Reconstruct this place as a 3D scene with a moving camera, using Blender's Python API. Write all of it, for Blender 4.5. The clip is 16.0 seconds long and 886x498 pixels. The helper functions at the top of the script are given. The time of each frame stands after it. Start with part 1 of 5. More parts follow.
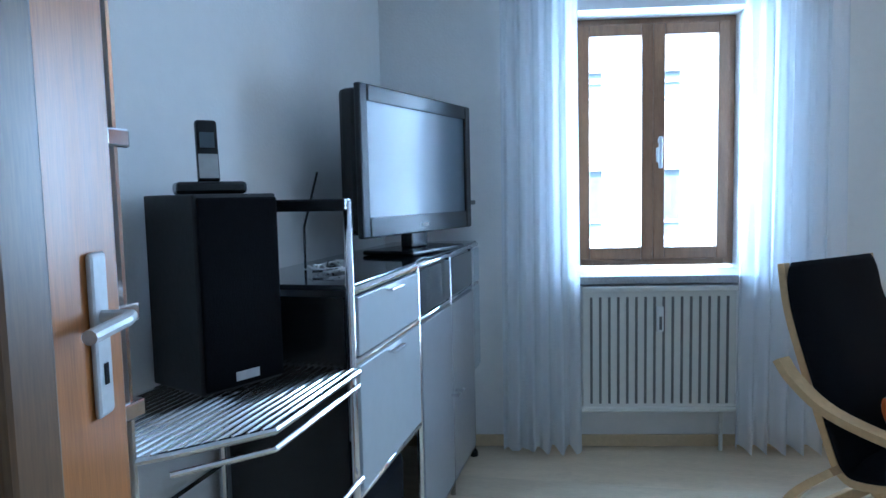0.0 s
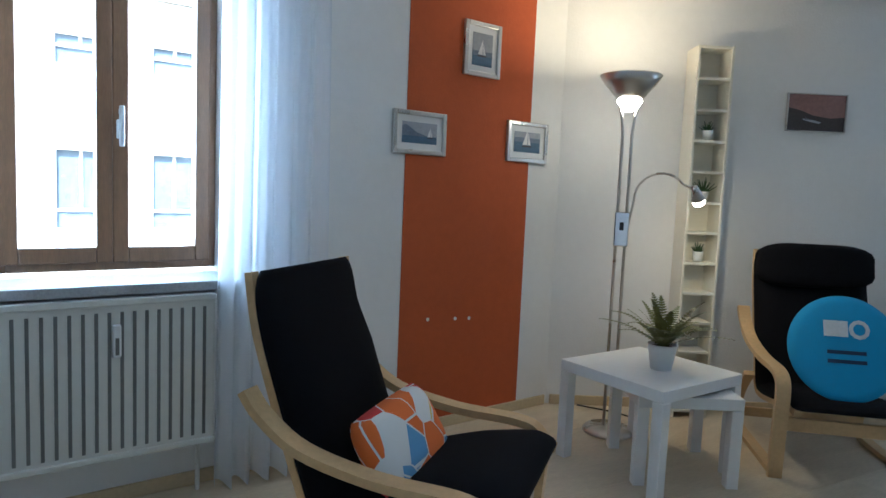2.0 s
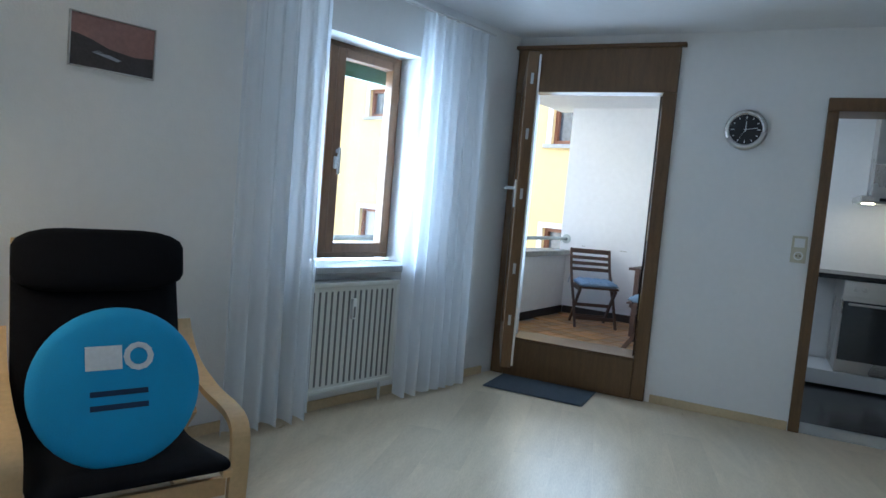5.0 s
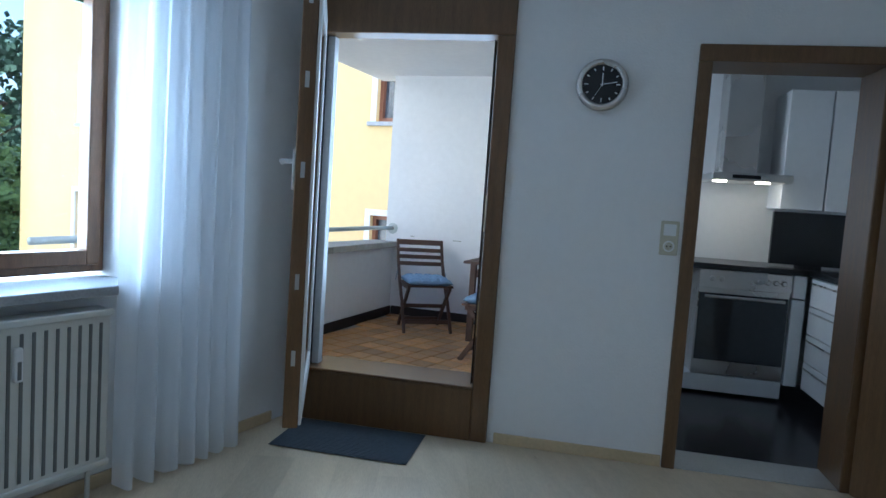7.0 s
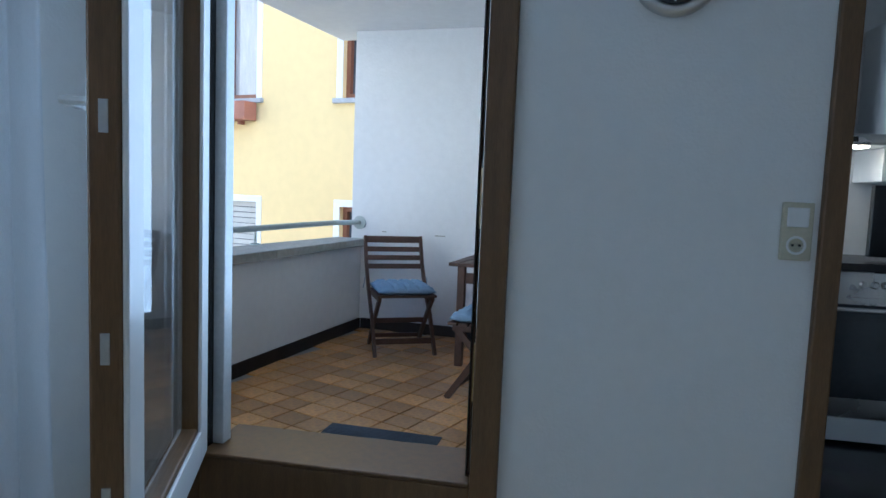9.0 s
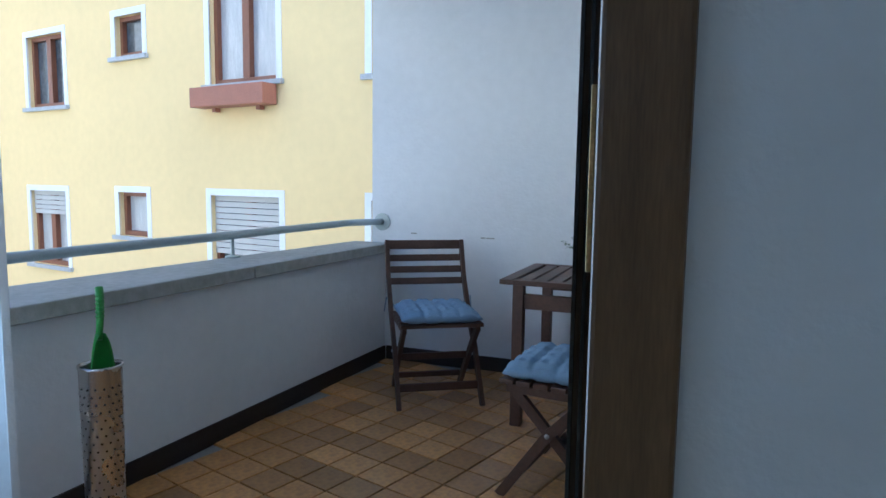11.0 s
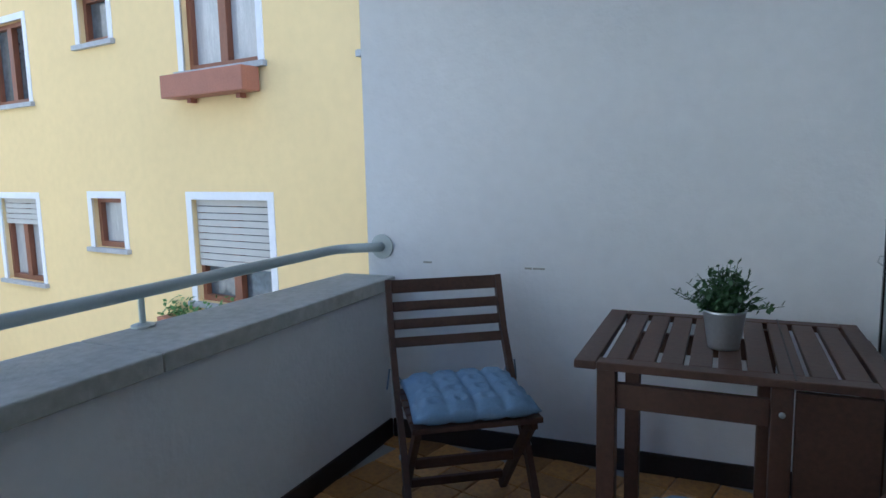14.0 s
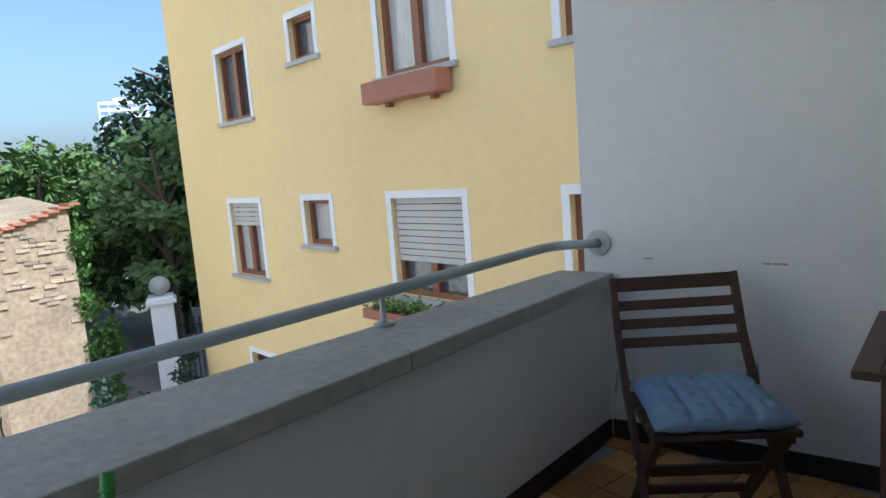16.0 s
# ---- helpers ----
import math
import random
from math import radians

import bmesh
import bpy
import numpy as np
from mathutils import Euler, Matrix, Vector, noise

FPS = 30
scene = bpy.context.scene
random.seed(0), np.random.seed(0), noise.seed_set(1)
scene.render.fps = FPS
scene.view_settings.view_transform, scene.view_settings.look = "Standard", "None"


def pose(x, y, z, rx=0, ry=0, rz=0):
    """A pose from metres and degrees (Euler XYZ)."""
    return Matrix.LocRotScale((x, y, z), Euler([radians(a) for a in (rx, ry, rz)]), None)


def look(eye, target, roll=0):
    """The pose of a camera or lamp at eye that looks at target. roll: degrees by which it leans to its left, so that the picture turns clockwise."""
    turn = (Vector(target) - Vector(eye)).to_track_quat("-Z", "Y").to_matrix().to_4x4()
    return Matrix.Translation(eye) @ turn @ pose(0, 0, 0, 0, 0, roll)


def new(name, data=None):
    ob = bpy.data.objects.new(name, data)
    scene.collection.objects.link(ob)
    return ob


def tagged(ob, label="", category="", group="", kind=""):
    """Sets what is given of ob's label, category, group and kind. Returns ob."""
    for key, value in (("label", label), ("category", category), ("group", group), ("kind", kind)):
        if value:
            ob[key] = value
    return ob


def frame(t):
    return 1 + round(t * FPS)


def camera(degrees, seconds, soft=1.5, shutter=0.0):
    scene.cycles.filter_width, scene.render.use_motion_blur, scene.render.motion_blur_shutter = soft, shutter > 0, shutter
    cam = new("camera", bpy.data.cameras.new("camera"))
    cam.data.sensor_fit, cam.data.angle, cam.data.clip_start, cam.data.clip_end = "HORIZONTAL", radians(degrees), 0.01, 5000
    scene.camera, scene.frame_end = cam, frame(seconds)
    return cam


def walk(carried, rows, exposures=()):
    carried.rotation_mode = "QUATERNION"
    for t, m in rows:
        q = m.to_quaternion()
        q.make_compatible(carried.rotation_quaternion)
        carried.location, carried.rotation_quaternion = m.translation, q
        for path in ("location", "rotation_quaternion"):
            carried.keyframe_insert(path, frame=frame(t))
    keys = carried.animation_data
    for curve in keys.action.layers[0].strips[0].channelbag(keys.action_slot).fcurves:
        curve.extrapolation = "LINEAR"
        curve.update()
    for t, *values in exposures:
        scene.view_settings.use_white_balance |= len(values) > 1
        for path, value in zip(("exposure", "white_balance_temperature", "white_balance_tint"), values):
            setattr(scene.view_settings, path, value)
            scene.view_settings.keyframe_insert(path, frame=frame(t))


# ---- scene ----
cam = camera(68.5, 16.0)

# seconds, x, y, z, yaw, pitch, roll
PATH = [
    (0.0, 0.003, -0.007, 1.199, -0.12, -4.78, 1.26),
    (0.5, 0.114, 0.176, 1.198, -8.01, -5.16, 0.50),
    (1.0, 0.173, 0.287, 1.201, -17.70, -5.58, -0.68),
    (1.5, 0.286, 0.394, 1.197, -28.49, -5.46, -1.77),
    (2.0, 0.390, 0.462, 1.191, -40.04, -5.18, -2.44),
    (2.5, 0.577, 0.538, 1.182, -50.41, -4.86, -3.13),
    (3.0, 0.795, 0.527, 1.193, -58.48, -4.89, -3.58),
    (3.5, 0.986, 0.513, 1.186, -65.03, -4.83, -3.90),
    (4.0, 1.226, 0.547, 1.185, -72.94, -4.56, -4.15),
    (4.5, 1.451, 0.519, 1.201, -80.89, -4.41, -4.61),
    (7.0, 2.898, 0.158, 1.202, -101.69, -4.31, -3.87),
    (7.5, 3.164, 0.095, 1.203, -103.11, -4.75, -3.27),
    (8.0, 3.456, 0.040, 1.197, -104.11, -4.91, -2.88),
    (10.5, 5.139, -0.433, 1.142, -99.57, -5.92, -0.90),
    (11.0, 5.404, -0.465, 1.148, -98.66, -6.08, -0.76),
    (11.5, 5.689, -0.494, 1.135, -98.55, -6.21, -0.46),
    (12.0, 5.921, -0.568, 1.120, -98.37, -6.47, -0.05),
    (12.5, 6.162, -0.649, 1.134, -98.23, -6.62, 0.12),
    (13.0, 6.358, -0.688, 1.159, -98.09, -6.81, 0.40),
    (13.5, 6.501, -0.660, 1.212, -98.54, -7.05, 0.77),
    (14.0, 6.627, -0.597, 1.234, -97.74, -7.37, 1.27),
    (14.5, 6.704, -0.532, 1.248, -94.57, -7.46, 2.06),
    (15.0, 6.714, -0.483, 1.261, -90.64, -7.51, 2.93),
    (15.5, 6.691, -0.451, 1.267, -86.45, -7.51, 3.79),
    (16.0, 6.659, -0.435, 1.268, -82.46, -7.44, 4.47),
]
walk(cam, [(t, pose(x, y, z, 90 + p, r, w)) for t, x, y, z, w, p, r in PATH],
     exposures=[(0.0, 2.25, 4650, 6), (2.5, 2.0, 5150, 6), (4.5, 2.05, 5150, 6), (7.0, 1.75, 4900, 6), (8.0, 1.7, 4850, 6), (10.5, 1.35, 4650, 6),
                (12.5, 1.1, 4600, 6), (14.0, 0.9, 4700, 6), (16.0, 0.58, 5250, 6)])

# ---- daylight ----
SUN_AZ, SUN_EL = math.atan2(-0.85, -0.5), radians(46)
world = bpy.data.worlds.new("sky_world")
scene.world = world
world.use_nodes = True
wn = world.node_tree
sky = wn.nodes.new("ShaderNodeTexSky")
sky.sky_type, sky.sun_disc = "NISHITA", False
sky.sun_elevation, sky.sun_rotation = SUN_EL, math.pi / 2 - SUN_AZ
sky.air_density, sky.dust_density = 1.0, 4.0
wn.links.new(sky.outputs[0], wn.nodes["Background"].inputs[0])
wn.nodes["Background"].inputs[1].default_value = 0.15
sun = new("sun", bpy.data.lights.new("sun", "SUN"))
sun.data.energy, sun.data.angle, sun.data.color = 4.0, radians(0.6), (1.0, 0.95, 0.87)
to_sun = Vector((math.cos(SUN_AZ) * math.cos(SUN_EL), math.sin(SUN_AZ) * math.cos(SUN_EL), math.sin(SUN_EL)))
sun.matrix_world = look((0, 0, 40), Vector((0, 0, 40)) - to_sun)


# ---- materials ----
def mat(name, color, rough=0.6, metal=0.0, noise_scale=8.0, vary=0.12, bump=0.0, bump_scale=60.0, stretch=(1, 1, 1),
        coat=0.0, second=None, trans=0.0, per_object=0.0):
    m = bpy.data.materials.new(name)
    m.use_nodes = True
    nt = m.node_tree
    b = nt.nodes["Principled BSDF"]
    L = nt.links.new
    tc = nt.nodes.new("ShaderNodeTexCoord")
    mp = nt.nodes.new("ShaderNodeMapping")
    mp.inputs["Scale"].default_value = stretch
    L(tc.outputs["Object"], mp.inputs[0])
    n1 = nt.nodes.new("ShaderNodeTexNoise")
    n1.inputs["Scale"].default_value, n1.inputs["Detail"].default_value = noise_scale, 6.0
    L(mp.outputs[0], n1.inputs["Vector"])
    n2 = nt.nodes.new("ShaderNodeTexNoise")
    n2.inputs["Scale"].default_value, n2.inputs["Detail"].default_value = noise_scale * 9.3, 3.0
    L(mp.outputs[0], n2.inputs["Vector"])
    add = nt.nodes.new("ShaderNodeMath")
    add.operation = "ADD"
    L(n1.outputs["Fac"], add.inputs[0])
    L(n2.outputs["Fac"], add.inputs[1])
    half = nt.nodes.new("ShaderNodeMath")
    half.operation = "MULTIPLY"
    half.inputs[1].default_value = 0.5
    L(add.outputs[0], half.inputs[0])
    ramp = nt.nodes.new("ShaderNodeValToRGB")
    ramp.color_ramp.elements[0].position, ramp.color_ramp.elements[1].position = 0.32, 0.68
    lo = second or tuple(c * (1 - vary) for c in color)
    hi = tuple(min(1.0, c * (1 + vary * 0.6)) for c in color)
    ramp.color_ramp.elements[0].color, ramp.color_ramp.elements[1].color = (*lo, 1), (*hi, 1)
    L(half.outputs[0], ramp.inputs[0])
    out = ramp.outputs[0]
    if per_object:
        oi = nt.nodes.new("ShaderNodeObjectInfo")
        hs = nt.nodes.new("ShaderNodeHueSaturation")
        mr = nt.nodes.new("ShaderNodeMapRange")
        mr.inputs["To Min"].default_value, mr.inputs["To Max"].default_value = 1 - per_object, 1 + per_object
        L(oi.outputs["Random"], mr.inputs["Value"])
        L(mr.outputs[0], hs.inputs["Value"])
        L(out, hs.inputs["Color"])
        out = hs.outputs[0]
    L(out, b.inputs["Base Color"])
    rr = nt.nodes.new("ShaderNodeMapRange")
    rr.inputs["To Min"].default_value, rr.inputs["To Max"].default_value = max(0.02, rough - 0.06), min(1.0, rough + 0.06)
    L(n1.outputs["Fac"], rr.inputs["Value"])
    L(rr.outputs[0], b.inputs["Roughness"])
    b.inputs["Metallic"].default_value = metal
    b.inputs["Coat Weight"].default_value = coat
    b.inputs["Transmission Weight"].default_value = trans
    if bump:
        n3 = nt.nodes.new("ShaderNodeTexNoise")
        n3.inputs["Scale"].default_value, n3.inputs["Detail"].default_value = bump_scale, 4.0
        L(mp.outputs[0], n3.inputs["Vector"])
        bp = nt.nodes.new("ShaderNodeBump")
        bp.inputs["Strength"].default_value, bp.inputs["Distance"].default_value = bump, 0.004
        L(n3.outputs["Fac"], bp.inputs["Height"])
        L(bp.outputs[0], b.inputs["Normal"])
    return m


def glass_mat(name, tint=(1, 1, 1)):
    m = bpy.data.materials.new(name)
    m.use_nodes = True
    nt = m.node_tree
    nt.nodes.remove(nt.nodes["Principled BSDF"])
    tr, gl, mx, lw, pw_, ma = (nt.nodes.new("ShaderNode" + k) for k in ("BsdfTransparent", "BsdfGlossy", "MixShader", "LayerWeight", "Math", "Math"))
    tr.inputs[0].default_value = (*tint, 1)
    gl.inputs["Roughness"].default_value = 0.02
    pw_.operation, ma.operation = "POWER", "MULTIPLY_ADD"
    pw_.inputs[1].default_value, ma.inputs[1].default_value, ma.inputs[2].default_value = 5.0, 0.9, 0.035
    lw.inputs["Blend"].default_value = 0.5
    nt.links.new(lw.outputs["Facing"], pw_.inputs[0])
    nt.links.new(pw_.outputs[0], ma.inputs[0])
    nt.links.new(ma.outputs[0], mx.inputs[0])
    nt.links.new(tr.outputs[0], mx.inputs[1])
    nt.links.new(gl.outputs[0], mx.inputs[2])
    nt.links.new(mx.outputs[0], nt.nodes["Material Output"].inputs[0])
    return m


def sheer_mat(name, color, clear=0.35):
    m = bpy.data.materials.new(name)
    m.use_nodes = True
    nt = m.node_tree
    nt.nodes.remove(nt.nodes["Principled BSDF"])
    d, tl, tr, m1, m2 = (nt.nodes.new("ShaderNode" + k) for k in ("BsdfDiffuse", "BsdfTranslucent", "BsdfTransparent", "MixShader", "MixShader"))
    wv = nt.nodes.new("ShaderNodeTexNoise")
    wv.inputs["Scale"].default_value = 220
    mr = nt.nodes.new("ShaderNodeMapRange")
    mr.inputs["To Min"].default_value, mr.inputs["To Max"].default_value = clear * 0.6, clear * 1.4
    nt.links.new(wv.outputs["Fac"], mr.inputs["Value"])
    d.inputs[0].default_value = tl.inputs[0].default_value = (*color, 1)
    m1.inputs[0].default_value = 0.55
    nt.links.new(d.outputs[0], m1.inputs[1])
    nt.links.new(tl.outputs[0], m1.inputs[2])
    nt.links.new(mr.outputs[0], m2.inputs[0])
    nt.links.new(m1.outputs[0], m2.inputs[1])
    nt.links.new(tr.outputs[0], m2.inputs[2])
    nt.links.new(m2.outputs[0], nt.nodes["Material Output"].inputs[0])
    return m


def glow_mat(name, color, strength):
    m = bpy.data.materials.new(name)
    m.use_nodes = True
    b = m.node_tree.nodes["Principled BSDF"]
    b.inputs["Base Color"].default_value = (*color, 1)
    b.inputs["Emission Color"].default_value = (*color, 1)
    b.inputs["Emission Strength"].default_value = strength
    return m


M_WALL = mat("white_wall_paint", (0.80, 0.79, 0.77), 0.85, vary=0.03, noise_scale=2.5, bump=0.35, bump_scale=90)
M_BALC = mat("white_render_paint", (0.78, 0.79, 0.80), 0.9, vary=0.05, noise_scale=1.7, bump=0.6, bump_scale=45)
M_CEIL = mat("ceiling_paint", (0.78, 0.78, 0.78), 0.9, vary=0.03, noise_scale=2, bump=0.2)
M_ORANGE = mat("orange_wall_paint", (0.48, 0.095, 0.022), 0.8, vary=0.08, noise_scale=2.5, bump=0.35, bump_scale=90)
M_FLOOR = mat("pale_maple_laminate", (0.64, 0.54, 0.39), 0.3, vary=0.12, noise_scale=3, stretch=(1, 6, 1), second=(0.53, 0.435, 0.30), per_object=0.05)
M_BASE = mat("maple_baseboard", (0.60, 0.47, 0.28), 0.45, noise_scale=6)
M_DARKWOOD = mat("dark_brown_frame_wood", (0.150, 0.080, 0.030), 0.42, noise_scale=5, stretch=(8, 8, 0.7), vary=0.35)
M_MIDWOOD = mat("brown_window_wood", (0.19, 0.098, 0.045), 0.4, noise_scale=5, stretch=(8, 8, 0.7), vary=0.3)
M_DOORWOOD = mat("orange_brown_veneer", (0.42, 0.17, 0.045), 0.38, noise_scale=4, stretch=(9, 9, 0.5), vary=0.28)
M_TEAK = mat("brown_stained_acacia", (0.085, 0.042, 0.026), 0.5, noise_scale=7, stretch=(1, 1, 1), vary=0.35, bump=0.25)
M_BIRCH = mat("birch_veneer", (0.60, 0.41, 0.20), 0.4, noise_scale=6, vary=0.14)
M_BLACKFAB = mat("black_cotton_cover", (0.006, 0.006, 0.008), 0.95, noise_scale=40, vary=0.3, bump=0.5, bump_scale=300)
for _m in (M_BLACKFAB,):
    _m.node_tree.nodes["Principled BSDF"].inputs["Specular IOR Level"].default_value = 0.15
M_BLACK = mat("black_plastic", (0.012, 0.012, 0.013), 0.25, noise_scale=1.5)
M_BLACKASH = mat("black_ash_vinyl", (0.014, 0.014, 0.015), 0.5, noise_scale=20, bump=0.2)
M_SCREEN = mat("tv_screen", (0.028, 0.055, 0.078), 0.30, noise_scale=2, coat=0.7)
M_SCREEN.node_tree.nodes["Principled BSDF"].inputs["Specular IOR Level"].default_value = 1.0
M_SCREEN.node_tree.nodes["Principled BSDF"].inputs["Coat Roughness"].default_value = 0.25
M_CHROME = mat("chrome_tube", (0.78, 0.78, 0.80), 0.14, 1.0, noise_scale=15, vary=0.04)
M_STEEL = mat("brushed_steel", (0.62, 0.60, 0.57), 0.28, 1.0, noise_scale=3, vary=0.03)
M_PANEL = mat("pale_grey_panel", (0.50, 0.53, 0.55), 0.35, noise_scale=3, vary=0.05)
M_PANEL2 = mat("mid_grey_panel", (0.33, 0.335, 0.35), 0.35, noise_scale=3, vary=0.05)
M_DKGLASS = mat("smoked_glass_shelf", (0.035, 0.04, 0.045), 0.1, noise_scale=3, coat=0.5)
M_WHITE = mat("white_lacquer", (0.80, 0.80, 0.79), 0.35, noise_scale=3, vary=0.03)
M_CREAM = mat("cream_white_foil", (0.80, 0.77, 0.66), 0.45, noise_scale=3, vary=0.04)
M_RAD = mat("radiator_enamel", (0.70, 0.69, 0.64), 0.4, noise_scale=3, vary=0.05)
# shade of the radiator slots as a colour; also the meter window's dark
M_RADDK = mat("slot_shade_meter_dark", (0.17, 0.17, 0.16), 0.6, noise_scale=3)
M_GREY = mat("light_grey_plastic", (0.62, 0.63, 0.63), 0.4)
M_GLASS = glass_mat("window_glass", (0.97, 0.98, 0.98))
M_SHEER = sheer_mat("white_voile", (0.90, 0.92, 0.95), 0.22)
M_STONE = mat("grey_stone_sill", (0.40, 0.41, 0.42), 0.45, noise_scale=12, vary=0.25)
M_CONC = mat("weathered_concrete_coping", (0.46, 0.46, 0.43), 0.85, noise_scale=3, vary=0.2, bump=0.5, bump_scale=70, second=(0.33, 0.33, 0.29))
M_RAIL = mat("grey_green_rail_paint", (0.42, 0.47, 0.46), 0.4, noise_scale=10, vary=0.08)
M_BITUMEN = mat("dark_skirting_tile", (0.022, 0.017, 0.016), 0.5, noise_scale=9, vary=0.4)
M_TILE = mat("glazed_brown_tile", (0.56, 0.30, 0.085), 0.30, noise_scale=5, vary=0.3, second=(0.34, 0.17, 0.065), bump=0.25, bump_scale=40, per_object=0.35)
M_GROUT = mat("grey_grout", (0.36, 0.37, 0.38), 0.95, noise_scale=30, bump=0.4)
M_HOUSE = mat("yellow_render", (0.80, 0.62, 0.30), 0.9, noise_scale=0.8, vary=0.05, bump=0.4, bump_scale=30)
M_HOUSE2 = mat("cream_render", (0.80, 0.76, 0.66), 0.9, noise_scale=0.8, vary=0.04, bump=0.4, bump_scale=30)
M_TRIM = mat("white_render_trim", (0.80, 0.80, 0.80), 0.9, noise_scale=2, vary=0.05)
M_HWOOD = mat("reddish_window_wood", (0.22, 0.085, 0.04), 0.5, noise_scale=6, stretch=(6, 6, 0.8), vary=0.25)
M_BOX = mat("flower_box_wood", (0.34, 0.14, 0.085), 0.6, noise_scale=5, vary=0.15)
M_SHUT = mat("roller_shutter_slat", (0.50, 0.49, 0.45), 0.55, noise_scale=5, vary=0.06)
# opaque pane: the darkness of unlit rooms is put into its colour
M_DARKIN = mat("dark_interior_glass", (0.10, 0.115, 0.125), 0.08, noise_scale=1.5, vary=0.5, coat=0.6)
M_CURTIN = mat("pale_curtain_behind_glass", (0.50, 0.50, 0.48), 0.25, noise_scale=3, stretch=(8, 8, 1), vary=0.2, coat=0.6)
M_CUSH = mat("blue_grey_cotton", (0.22, 0.32, 0.45), 0.95, noise_scale=14, vary=0.12, bump=0.5, bump_scale=350)
M_LEAF = mat("fern_green", (0.17, 0.18, 0.055), 0.5, noise_scale=20, vary=0.4, per_object=0.2)
M_LEAF2 = mat("dark_herb_green", (0.05, 0.11, 0.035), 0.55, noise_scale=20, vary=0.4)
M_TREE = mat("tree_foliage", (0.085, 0.15, 0.035), 0.7, noise_scale=1.5, vary=0.5, second=(0.03, 0.065, 0.02))
M_IVY = mat("ivy_foliage", (0.10, 0.20, 0.04), 0.6, noise_scale=2, vary=0.4)
M_BARK = mat("bark", (0.10, 0.075, 0.05), 0.9, noise_scale=6, bump=0.6)
M_ZINC = mat("galvanised_pot", (0.55, 0.57, 0.58), 0.38, 0.9, noise_scale=10, vary=0.12)
M_BRICK = mat("old_brick", (0.38, 0.29, 0.20), 0.95, noise_scale=3, vary=0.4, second=(0.24, 0.20, 0.15), bump=0.8, bump_scale=25, per_object=0.25)
M_ROOFT = mat("clay_roof_tile", (0.38, 0.16, 0.09), 0.8, noise_scale=4, vary=0.25, per_object=0.2)
M_GROUND = mat("paved_yard", (0.24, 0.23, 0.21), 0.9, noise_scale=0.9, vary=0.3, bump=0.5, bump_scale=12)
M_MAT = mat("ribbed_grey_doormat", (0.075, 0.09, 0.11), 0.95, noise_scale=60, vary=0.3)
M_KFLOOR = mat("dark_kitchen_tile", (0.022, 0.02, 0.022), 0.22, noise_scale=3, vary=0.4)
M_BLUE = mat("blue_printed_cotton", (0.045, 0.33, 0.62), 0.9, noise_scale=30, vary=0.05, bump=0.2, bump_scale=200)
M_PRINT = mat("white_print", (0.80, 0.80, 0.80), 0.9)
M_FRAMEGG = mat("grey_green_frame_paint", (0.27, 0.34, 0.35), 0.45, noise_scale=7, vary=0.12, bump=0.2, bump_scale=120)
# blue here is the sky's reflection, put into the base colour
M_PANELSKY = mat("sky_reflection_panel", (0.24, 0.36, 0.44), 0.4, noise_scale=2.5, vary=0.18)
M_GREEN = mat("green_plastic", (0.05, 0.26, 0.03), 0.4, noise_scale=9, vary=0.15)
M_BRASS = mat("tarnished_brass", (0.42, 0.30, 0.13), 0.45, 0.9, noise_scale=25, vary=0.4)
M_NAVY = mat("navy_print", (0.02, 0.045, 0.10), 0.9)


# ---- mesh helpers ----
def part(name, bm, material, parent=None, label="", smooth=False):
    me = bpy.data.meshes.new(name)
    bm.normal_update()
    bm.to_mesh(me)
    bm.free()
    mats = material if isinstance(material, (list, tuple)) else [material]
    for m in mats:
        me.materials.append(m)
    if smooth:
        me.polygons.foreach_set("use_smooth", [True] * len(me.polygons))
    ob = new(name, me)
    ob.parent = parent
    if label:
        ob["label"] = label
    return ob


def thing(name, m, label, category, group="", kind=""):
    ob = new(name)
    ob.matrix_world = m
    ob.empty_display_size = 0.1
    return tagged(ob, label, category, group, kind)


def box(bm, x0, x1, y0, y1, z0, z1, bevel=0.0, m=None):
    vs = [bm.verts.new((x, y, z)) for x in (x0, x1) for y in (y0, y1) for z in (z0, z1)]
    fs = [bm.faces.new([vs[i] for i in q]) for q in ((0, 1, 3, 2), (4, 6, 7, 5), (0, 4, 5, 1), (2, 3, 7, 6), (0, 2, 6, 4), (1, 5, 7, 3))]
    if bevel:
        edges = list({e for f in fs for e in f.edges})
        r = bmesh.ops.bevel(bm, geom=edges, offset=bevel, segments=2, profile=0.5, affect="EDGES")
        vs = list({v for f in r["faces"] for v in f.verts} | {v for v in vs if v.is_valid})
    if m is not None:
        bmesh.ops.transform(bm, matrix=m, verts=vs)
    return bm


def B(x0, x1, y0, y1, z0, z1, bevel=0.0, m=None):
    return box(bmesh.new(), x0, x1, y0, y1, z0, z1, bevel, m)


